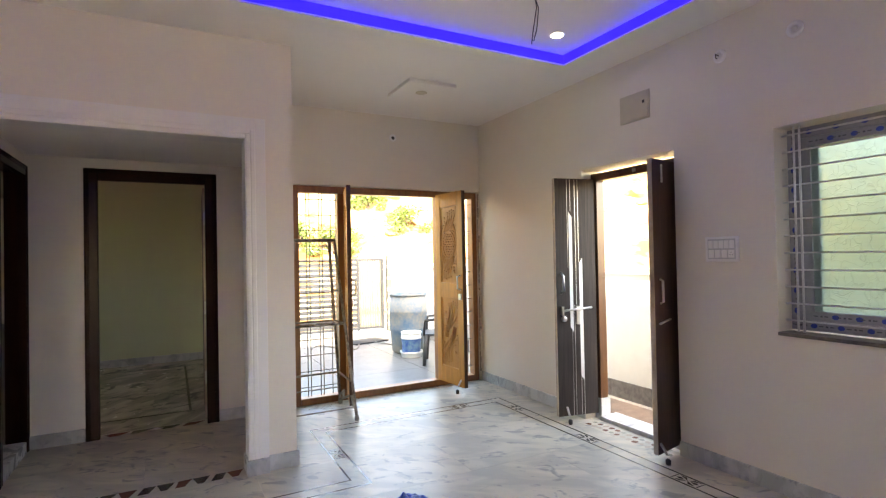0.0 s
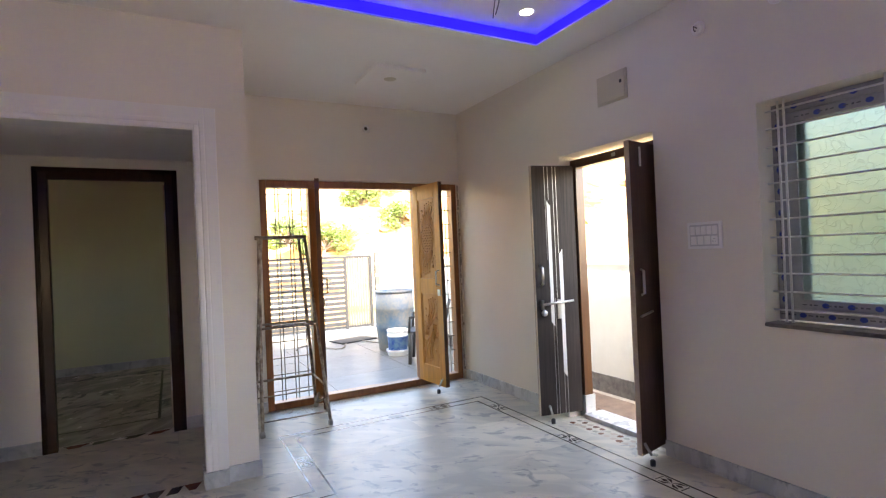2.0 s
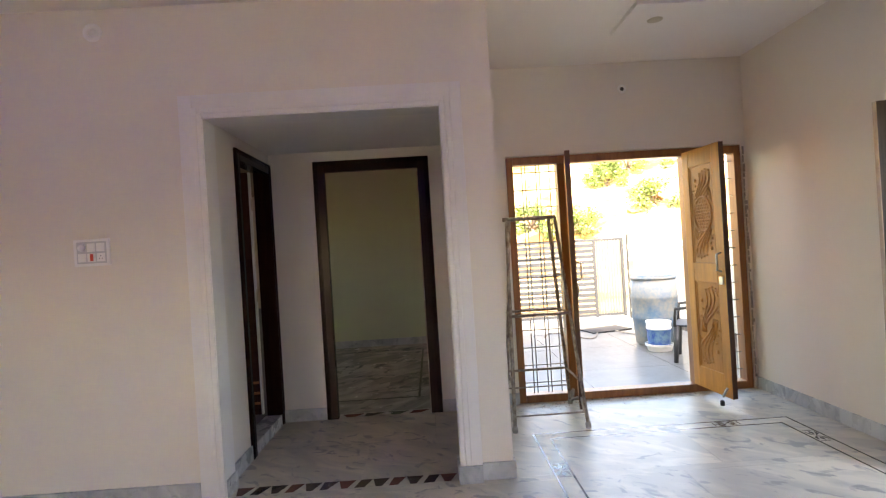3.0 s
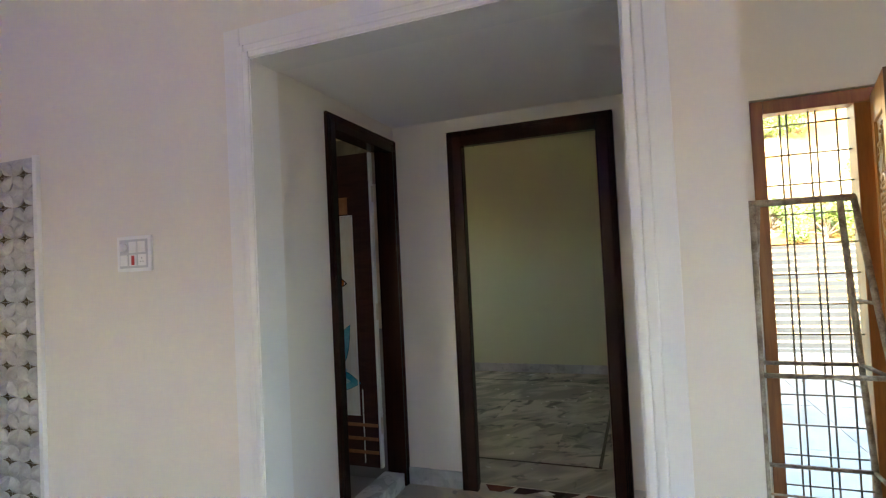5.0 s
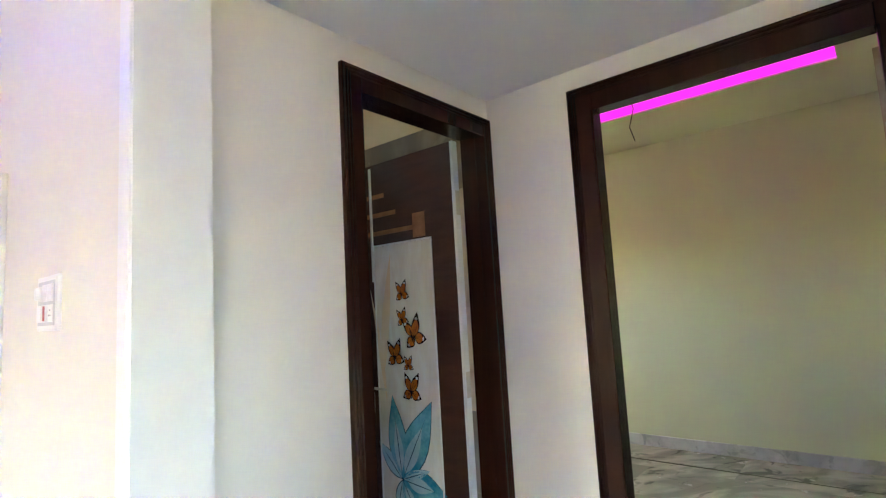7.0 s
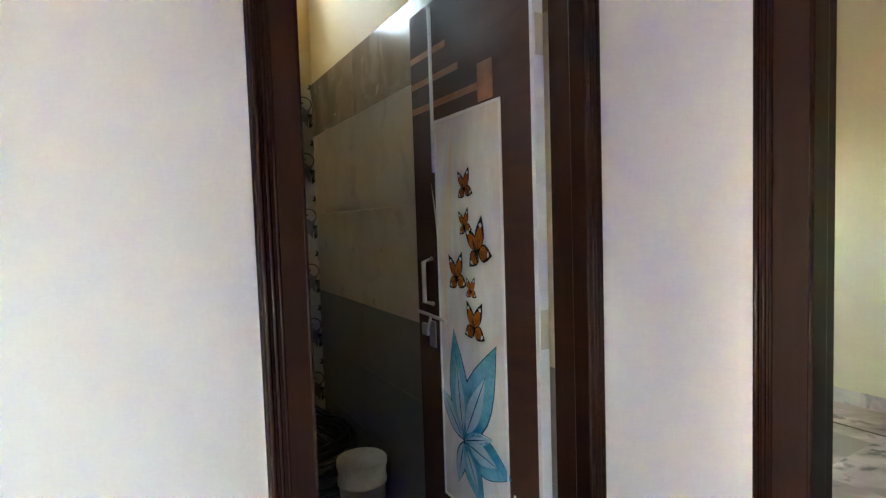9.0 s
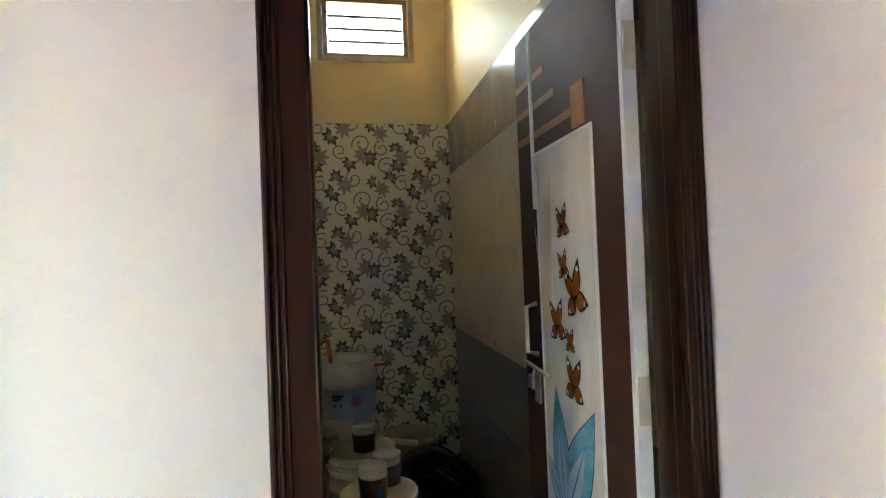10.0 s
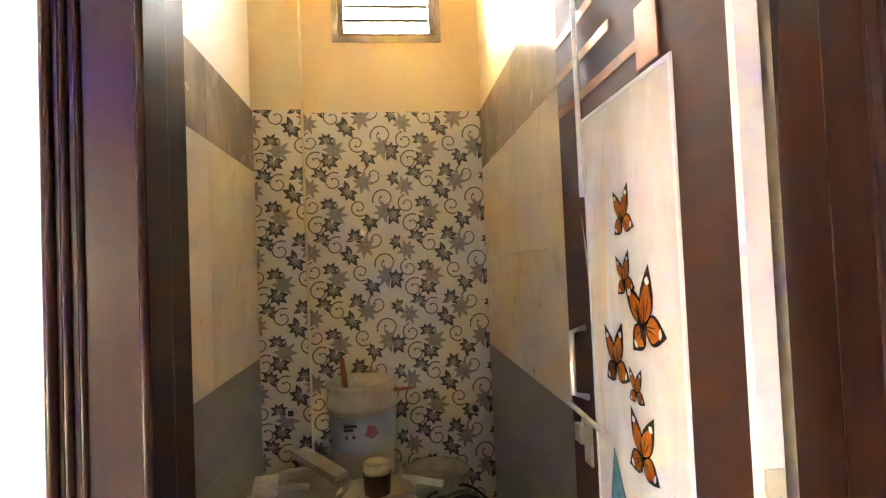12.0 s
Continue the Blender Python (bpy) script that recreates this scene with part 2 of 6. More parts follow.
def lathe(profile, steps=28, mi=None, bm=None, at=(0, 0, 0)):
    """Turns (radius, z) pairs about the upright axis."""
    bm = bm or bmesh.new()
    rings = []
    for r, z in profile:
        if r < 1e-5:
            rings.append([bm.verts.new((at[0], at[1], at[2] + z))])
        else:
            rings.append([bm.verts.new((at[0] + r * math.cos(a), at[1] + r * math.sin(a), at[2] + z)) for a in (2 * math.pi * i / steps for i in range(steps))])
    for k in range(len(rings) - 1):
        a, b = rings[k], rings[k + 1]
        for i in range(steps):
            j = (i + 1) % steps
            q = [a[i % len(a)], a[j % len(a)], b[j % len(b)], b[i % len(b)]]
            q = list(dict.fromkeys(q))
            if len(q) > 2:
                f = bm.faces.new(q)
                f.smooth = True
                if mi:
                    f.material_index = mi[k]
    return bm


def tube(points, r, bm=None, steps=8, mi=0):
    """A round bar along points."""
    bm = bm or bmesh.new()
    pts = [Vector(p) for p in points]
    rings = []
    for k, p in enumerate(pts):
        d = (pts[min(k + 1, len(pts) - 1)] - pts[max(k - 1, 0)]).normalized()
        u = d.cross(Vector((0, 0, 1)) if abs(d.z) < 0.9 else Vector((1, 0, 0))).normalized()
        v = d.cross(u)
        rr = r[k] if isinstance(r, (list, tuple)) else r
        rings.append([bm.verts.new(p + rr * (math.cos(a) * u + math.sin(a) * v)) for a in (2 * math.pi * i / steps for i in range(steps))])
    for a, b in zip(rings, rings[1:]):
        for i in range(steps):
            f = bm.faces.new((a[i], a[(i + 1) % steps], b[(i + 1) % steps], b[i]))
            f.smooth, f.material_index = True, mi
    for ring in (rings[0][::-1], rings[-1]):
        bm.faces.new(ring).material_index = mi
    return bm


def mesh_of(bm, name, *mats):
    bmesh.ops.recalc_face_normals(bm, faces=bm.faces)
    me = bpy.data.meshes.new(name)
    bm.to_mesh(me)
    bm.free()
    for m in mats:
        me.materials.append(m)
    return me


def part(name, bm, material, parent=None, label=""):
    mats = material if isinstance(material, (list, tuple)) else (material,)
    ob = new(name, mesh_of(bm, name, *mats))
    if parent is not None:
        ob.parent = parent
    if label:
        ob["label"] = label
    return ob


def thing(name, label, category, at=(0, 0, 0), rz=0.0, group="", kind=""):
    ob = new(name)
    ob.empty_display_size = 0.1
    ob.matrix_basis = pose(at[0], at[1], at[2], 0, 0, rz)
    return tagged(ob, label, category, group, kind)


def setting(name, bm, material, label, category):
    return tagged(part(name, bm, material), label, category, kind="structure")


def wall(name, axis, a0, a1, t0, t1, z0, z1, openings, material, label):
    """A wall along an axis, with openings (from, to, bottom, top) cut through it."""
    cuts = sorted({a0, a1, *[v for o in openings for v in o[:2]]})
    bm = bmesh.new()
    for u, v in zip(cuts, cuts[1:]):
        holes = sorted([(o[2], o[3]) for o in openings if o[0] <= u + 1e-6 and o[1] >= v - 1e-6])
        z = z0
        for h0, h1 in [*holes, (z1, z1)]:
            if h0 - z > 1e-4:
                box(bm, *((u, v, t0, t1) if axis == "x" else (t0, t1, u, v)), z, h0)
            z = h1
    return setting(name, bm, material, label, "wall")

# ---- the shell ----
XR, YE, YP, YL, XB = 3.13, 5.30, 3.965, 5.255, -0.845     # east wall, entrance wall, partition, lobby end, bathroom wall
HC = 2.80                                                  # false ceiling
ROOF = 3.10
# East opening at y -1.75 to -0.45 is unseen, added to brighten the lobby.
wall("wall_east", "y", -2.2, 5.53, XR, 3.36, -0.15, ROOF, [(2.80, 3.70, -0.15, 2.06), (0.976, 2.145, 0.907, 2.058), (-1.75, -0.45, 0.907, 2.058)], PAINT, "off-white painted hall wall with a window, a side door and an added unseen opening")
wall("wall_entrance", "x", 0.835, XR, YE, 5.53, -0.15, ROOF, [(1.10, 3.096, -0.15, 2.062)], PAINT, "off-white wall round the wooden entrance")
wall("wall_partition", "x", -3.7, 0.835, YP, 4.10, -0.15, ROOF, [(-0.802, 0.535, -0.15, 2.148)], PAINT, "off-white partition with a framed opening to the lobby")
wall("wall_return", "y", 4.10, YE + 0.23, 0.72, 0.835, -0.15, ROOF, [], PAINT, "short off-white wall beside the entrance")
wall("wall_lobby_end", "x", XB, 0.72, YL, 5.36, -0.15, ROOF, [(-0.488, 0.458, -0.15, 2.105)], PAINT_LOBBY, "cream lobby wall round the bedroom door")
wall("wall_bathroom_door", "y", 4.10, YL, -0.96, XB, -0.15, ROOF, [(4.497, YL, -0.15, 2.10)], PAINT_LOBBY, "cream lobby wall round the bathroom door")
wall("wall_bathroom_side", "x", -3.2, XB, 5.262, 5.36, -0.15, ROOF, [], PAINT_BATH, "cream wall of the bathroom above its tiles, yellowed for warm light")
wall("wall_bathroom_end", "y", 4.10, 5.262, -3.2, -3.066, -0.15, ROOF, [(4.53, 5.035, 2.55, 2.91)], PAINT_BATH, "cream bathroom wall with a high louvred window, yellowed for warm light")
wall("wall_bathroom_near", "x", -3.066, -0.96, 4.085, 4.0995, -0.15, ROOF, [], PAINT_BATH, "cream plaster of the bathroom side wall, yellowed for warm light")
wall("wall_bedroom_north", "x", -3.2, 0.835, 8.42, 8.57, -0.15, ROOF, [], PAINT_GREEN, "pale green bedroom wall")
# No bedroom window is known; this unseen opening is added to light the room.
wall("wall_bedroom_west", "y", 5.36, 8.42, -3.2, -3.06, -0.15, ROOF, [(6.7, 7.1, 1.25, 1.98)], PAINT_GREEN, "pale green bedroom wall with an unseen opening added for light")
wall("wall_bedroom_east", "y", 5.53, 8.42, 0.72, 0.835, -0.15, ROOF, [], PAINT_GREEN, "pale green bedroom wall")
wall("wall_bedroom_south", "x", -3.06, XB, 5.36, 5.372, 0.0, ROOF, [], PAINT_GREEN, "pale green bedroom wall")
wall("wall_west", "y", -2.2, YP, -3.85, -3.7, -0.15, ROOF, [], PAINT, "off-white hall wall")
# The south opening is unseen, added to give the hall fill light.
wall("wall_south", "x", -3.85, 3.36, -2.35, -2.2, -0.15, ROOF, [(-2.25, -1.6, 1.1, 1.8)], PAINT, "off-white hall wall with an unseen opening added behind the walk for fill light")
setting("roof", boxes((-3.9, 3.5, -2.45, 4.0, ROOF, 3.25), (-3.2, 3.5, 4.0, 5.7, ROOF, 3.25), (-3.2, 0.9, 5.7, 8.62, ROOF, 3.25)), OUTER, "concrete roof slab over the rooms", "roof")


def tray_ceiling(name, x0, x1, y0, y1, hx0, hx1, hy0, hy1, label, HC=HC, paint=CEILING):
    bm = boxes((x0, x1, y0, hy0, HC, HC + 0.08), (x0, x1, hy1, y1, HC, HC + 0.08), (x0, hx0, hy0, hy1, HC, HC + 0.08), (hx1, x1, hy0, hy1, HC, HC + 0.08),
               (x0, x1, y0, y1, HC + 0.081, HC + 0.13))
    return setting(name, bm, paint, label, "ceiling")


tray_ceiling("ceiling_hall", -3.7, XR, -2.2, YP, -2.95, 2.77, -1.6, 3.47, "white false ceiling with a raised tray")
setting("ceiling_entrance", boxes((0.835, XR, YP, YE, HC, HC + 0.12)), CEILING, "white false ceiling before the entrance", "ceiling")
setting("ceiling_lobby", boxes((XB, 0.72, 4.10, YL, 2.183, 2.28)), CEILING, "low white lobby ceiling", "ceiling")
setting("ceiling_bathroom", boxes((-3.066, -0.96, 4.0995, 5.262, 2.99, 3.06)), CEILING, "white bathroom ceiling", "ceiling")
tray_ceiling("ceiling_bedroom", -3.06, 0.72, 5.372, 8.42, -2.5, 0.25, 5.95, 7.50, "pale green-white false ceiling with a raised tray in the bedroom", 2.74, CEILING_GREEN)


def cove(name, x0, x1, y0, y1, material, label, HC=HC):
    """A light strip round the inner face of a ceiling tray."""
    t = thing(name, label, "cove light", (0, 0, 0))
    g, za, zb = 0.006, HC + 0.012, HC + 0.079
    for r in ((x0, x1, y1 - g, y1 - 0.001), (x0, x1, y0 + 0.001, y0 + g), (x0 + 0.001, x0 + g, y0 + g, y1 - g), (x1 - g, x1 - 0.001, y0 + g, y1 - g)):
        part("light_strip", boxes((*r, za, zb)), material, t)
    return t


cove("cove_light", -2.95, 2.77, -1.6, 3.47, LED_BLUE, "glowing blue strip light round the hall ceiling tray")
cove("cove_light", -2.5, 0.25, 5.95, 7.50, LED_PINK, "glowing pink strip light round the bedroom ceiling tray", 2.74)

# ---- floors ----
setting("floor_base", boxes((-3.85, 3.36, -2.35, 5.53, -0.148, -0.03), (-3.2, 0.835, 5.53, 8.57, -0.148, -0.03)), MORTAR, "mortar bed under the marble", "floor")


def slab_floor(name, x0, x1, y0, y1, dx, dy, material, label, z=0.0, gap=0.0012, shift=0.5):
    fl = tagged(part(name, boxes((x0, x1, y0, y1, z - 0.029, z - 0.004)), MORTAR), label, "floor", kind="structure")
    cache = {}
    row, y = 0, y0
    while y < y1 - 0.01:
        h = min(dy, y1 - y)
        x = x0 - (dx * shift if row % 2 else 0)
        while x < x1 - 0.01:
            a, b = max(x, x0), min(x + dx, x1)
            if b - a > 0.02:
                key = (round(b - a, 3), round(h, 3))
                if key not in cache:
                    w2, h2 = (b - a) / 2 - gap / 2, h / 2 - gap / 2
                    cache[key] = mesh_of(boxes((-w2, w2, -h2, h2, -0.0035, 0.0)), "marble_slab", material)
                s = new("marble_slab", cache[key])
                s.location = ((a + b) / 2, y + h / 2, z)
                s.parent = fl
            x += dx
        y += h
        row += 1
    return fl


# ---- framed opening to the lobby ----
def opening_trim():
    t = thing("opening_frame", "white moulded plaster frame round the lobby opening", "door frame", (0, YP, 0))
    xl, xr, zt = -0.802, 0.535, 2.148
    # inner bead, second bead, thin flat band: (from, to, depth, rounding)
    for n, u0, u1, d, rnd in (("inner_bead", 0.0, 0.0285, 0.034, 0.008), ("outer_bead", 0.029, 0.0605, 0.026, 0.007), ("flat_band", 0.061, 0.138, 0.008, 0.003)):
        wide = u1 - (0.014 if n == "flat_band" else 0)
        part(n, boxes((xl - u1, xl - u0, -d, -0.001, 0.0, zt + u1), bevel=rnd), PAINT_TRIM, t)
        part(n, boxes((xr + u0, xr + wide, -d, -0.001, 0.0, zt + u1), bevel=rnd), PAINT_TRIM, t)
        part(n, boxes((xl - u0 + 0.0005, xr + u0 - 0.0005, -d, -0.001, zt + u0, zt + u1), bevel=rnd), PAINT_TRIM, t)
    # smooth lining of the reveal
    for r in ((xl - 0.003, xl + 0.004, -0.028, 0.132, 0.0, zt), (xr - 0.004, xr + 0.003, -0.028, 0.132, 0.0, zt), (xl + 0.005, xr - 0.005, -0.028, 0.132, zt - 0.004, zt + 0.003)):
        part("lining", boxes(r), PAINT_TRIM, t)
    return t


opening_trim()


# ---- entrance ----
def carved_leaf(parent, length, h, side):
    """Teak leaf in its own frame: from the hinge along +x; face looks to -y."""
    th = 0.038
    part("stile", boxes((0, 0.085, -th / 2, th / 2, 0, h), bevel=0.004), TEAK, parent)
    part("stile", boxes((length - 0.095, length, -th / 2, th / 2, 0, h), bevel=0.004), TEAK, parent)
    part("leaf_edge", boxes((length + 0.0004, length + 0.004, -th / 2, th / 2, 0.002, h - 0.002)), MAHOGANY_LIT, parent, "dark brown edge")
    zs = ((0.0, 0.17), (0.87, 1.02), (h - 0.14, h))
    for z0, z1 in zs:
        part("rail", boxes((0.086, length - 0.096, -th / 2, th / 2, z0, z1), bevel=0.004), TEAK, parent)
    for z0, z1, medal in ((0.171, 0.869, False), (1.021, h - 0.141, True)):
        x0, x1 = 0.087, length - 0.097
        bm = boxes((x0, x1, -0.008, 0.008, z0, z1))
        w, hh, cx, cz = x1 - x0, z1 - z0, (x0 + x1) / 2, (z0 + z1) / 2
        for s in (-1, 1):
            y = s * 0.010
            # raised bead round the panel
            for r in ((x0 + 0.008, x0 + 0.016, z0, z1), (x1 - 0.016, x1 - 0.008, z0, z1)):
                box(bm, r[0], r[1], min(0, s * 0.014), max(0, s * 0.014), r[2] + 0.008, r[3] - 0.008)
            # two sweeping bundles of stems, one turned half round against the other
            lo = cz + (0.40 * w if medal else -0.06)
            hi = z1 - 0.055
            for turned in (False, True):
                def at(fx, fz):
                    px, pz = x0 + fx * w, fz
                    return (2 * cx - px, s * 0.009, 2 * cz - pz) if turned else (px, s * 0.009, pz)
                for k in range(4):
                    top = 0.42 + 0.135 * k
                    pts = []
                    for i in range(13):
                        u = i / 12
                        e = u * u * (3 - 2 * u)
                        base = 0.18 + 0.055 * k
                        swing = 0.13 * math.sin(math.pi * u) - (0.0 if medal else 0.10) * math.sin(2 * math.pi * u)
                        pts.append(at(base + (top - base) * e + swing * (0.4 + 0.2 * k), lo + u * (hi - 0.012 * abs(k - 2) - lo)))
                    tube(pts, [0.0035 + 0.0062 * math.sin(math.pi * min(1, 0.12 + i / 13)) for i in range(13)], bm, 6)
                    c = at(top, hi + 0.016 - 0.012 * abs(k - 2))
                    tube([(c[0], s * 0.006, c[2]), (c[0], s * 0.013, c[2]), (c[0], s * 0.017, c[2])], [0.011, 0.009, 0.003], bm, 8)
                for fx, fu, r in ((0.22, 0.72, 0.019), (0.24, 0.53, 0.013), (0.16, 0.36, 0.010), (0.10, 0.24, 0.008), (0.85, 0.30, 0.010), (0.88, 0.50, 0.012)):
                    if medal and fx > 0.8:
                        continue
                    c = at(fx, lo + fu * (hi - lo))
                    tube([(c[0], s * 0.006, c[2]), (c[0], s * 0.013, c[2]), (c[0], s * 0.018, c[2])], [r, r * 0.85, r * 0.3], bm, 9)
                if medal:
                    # pointed leaf beside the medallion
                    a, b2, c2 = at(0.50, cz + 0.42 * w), at(0.80, cz + 0.70 * w), at(0.93, cz + 0.30 * w)
                    for p, q in ((a, b2), (b2, c2)):
                        tube([p, ((p[0] + q[0]) / 2, p[1], (p[2] + q[2]) / 2), q], [0.004, 0.007, 0.004], bm, 6)
                    mid = ((a[0] + b2[0] + c2[0]) / 3, s * 0.008, (a[2] + b2[2] + c2[2]) / 3)
                    for q in (a, b2, c2):
                        tube([mid, q], [0.008, 0.003], bm, 5)
            if medal:
                ring = [(cx + 0.37 * w * math.cos(a), s * 0.010, cz + 0.46 * w * math.sin(a)) for a in (2 * math.pi * i / 28 for i in range(29))]
                tube(ring, 0.0075, bm, 6)
                for i in range(-4, 5):
                    for j in range(-5, 6):
                        px, pz = cx + i * w * 0.105 + (j % 2) * w * 0.052, cz + j * w * 0.085
                        if ((px - cx) / (0.32 * w)) ** 2 + ((pz - cz) / (0.41 * w)) ** 2 < 1:
                            tube([(px, s * 0.007, pz), (px, s * 0.013, pz), (px, s * 0.016, pz)], [0.012, 0.010, 0.003], bm, 6)
        part("carved_panel", bm, TEAK_CARVED, parent, "carved floral teak panel")
    return parent


def handle_set(parent, x, z, y, s):
    part("door_handle", tube([(x, y, z - 0.07), (x, y + s * 0.035, z - 0.06), (x, y + s * 0.035, z + 0.06), (x, y, z + 0.07)], 0.008), STEEL, parent, "steel pull handle")
    part("lock", boxes((x - 0.022, x + 0.022, min(y, y + s * 0.012), max(y, y + s * 0.012), z - 0.17, z - 0.11), bevel=0.003), STEEL, parent, "steel lock plate")


def stopper(parent, x, y, s):
    part("door_stop", tube([(x, y, 0.075), (x, y + s * 0.045, 0.01)], 0.009), STEEL, parent, "steel foot stop")
    part("stop_tip", lathe([(0, -0.052), (0.016, -0.052), (0.017, -0.02), (0.010, -0.012), (0, -0.012)], 12, at=(x, y + s * 0.05, 0.0)), BLACK, parent, "black rubber tip")


def entrance():
    y0, y1 = 5.315, 5.415
    t = thing("entrance_frame", "varnished teak entrance frame with grilled side lights", "door frame", (0, 0, 0))
    part("jamb", boxes((1.104, 1.160, y0, y1, 0, 2.056), bevel=0.004), TEAK_FRAME, t)
    part("jamb", boxes((3.036, 3.092, y0, y1, 0, 2.056), bevel=0.004), TEAK_FRAME, t)
    part("mullion", boxes((1.530, 1.605, y0, y1, 0.066, 1.99), bevel=0.004), TEAK_FRAME, t)
    part("mullion", boxes((2.600, 2.675, y0, y1, 0.066, 1.99), bevel=0.004), TEAK_FRAME, t)
    part("head", boxes((1.161, 3.035, y0, y1, 1.991, 2.056), bevel=0.004), TEAK_FRAME, t)
    part("threshold", boxes((1.161, 3.035, y0 - 0.004, y1, 0.0, 0.065), bevel=0.006), TEAK_FRAME, t, "scuffed wooden threshold")
    for x0, x1 in ((1.161, 1.529), (2.676, 3.035)):
        n = 13
        for i in range(n):
            z = 0.066 + (i + 0.6) * (1.925 / n)
            part("grill_bar", tube([(x0, 5.37, z), (x1, 5.37, z)], 0.0045, steps=6), GRILL_DARK, t)
        for u in (0.22, 0.30, 0.55, 0.63, 0.86):
            part("grill_upright", tube([(x0 + u * (x1 - x0), 5.378, 0.066), (x0 + u * (x1 - x0), 5.378, 1.99)], 0.0045, steps=6), GRILL_DARK, t)
    # broken plaster along the outer edge of the frame
    rg = random.Random(14)
    bm = bmesh.new()
    z = 0.10
    while z < 2.0:
        h, w = rg.uniform(0.02, 0.07), rg.uniform(0.004, 0.024)
        box(bm, 3.0965, 3.0965 + w, YE - 0.006, YE - 0.001, z, min(z + h, 2.05))
        z += h * rg.uniform(1.0, 1.3)
    part("mortar_edge", bm, MORTAR, t, "ragged grey mortar beside the jamb")
    # right leaf, swung into the hall
    hx, hy, fx, fy = 2.598, 5.300, 2.640, 4.820
    ang = math.degrees(math.atan2(fy - hy, fx - hx))
    lf = thing("entrance_door", "carved golden teak entrance door leaf standing open", "door", (hx, hy, 0.075), ang)
    carved_leaf(lf, 0.482, 1.935, 1)
    handle_set(lf, 0.44, 1.03, -0.019, -1)
    stopper(lf, 0.43, -0.02, -1)
    # left leaf, edge towards the hall
    hx, hy, fx, fy = 1.607, 5.300, 1.490, 4.835
    ang = math.degrees(math.atan2(fy - hy, fx - hx))
    lf = thing("entrance_door", "teak entrance door leaf swung open beside the iron trestle", "door", (hx, hy, 0.075), ang)
    carved_leaf(lf, 0.482, 1.935, 1)
    handle_set(lf, 0.45, 1.03, 0.019, 1)
    for z in (0.3, 1.0, 1.7):
        part("hinge", boxes((-0.006, 0.03, 0.019, 0.023, z - 0.05, z + 0.05)), STEEL, lf)
    # plaster edge and sill stone
    setting("entrance_sill", boxes((1.10, 3.096, 5.416, 5.56, -0.13, 0.005)), SKIRT, "grey marble step outside the entrance", "sill")


entrance()


# ---- side door ----
def side_leaf(t, length, h, material, stripes):
    th = 0.032
    body = part("leaf_board", boxes((0, length, -th / 2, th / 2, 0, h), bevel=0.002), material, t)
    part("leaf_edge", boxes((length + 0.0005, length + 0.004, -th / 2, th / 2, 0.002, h - 0.002)), EDGE_WOOD, t, "pale board edge")
    return body


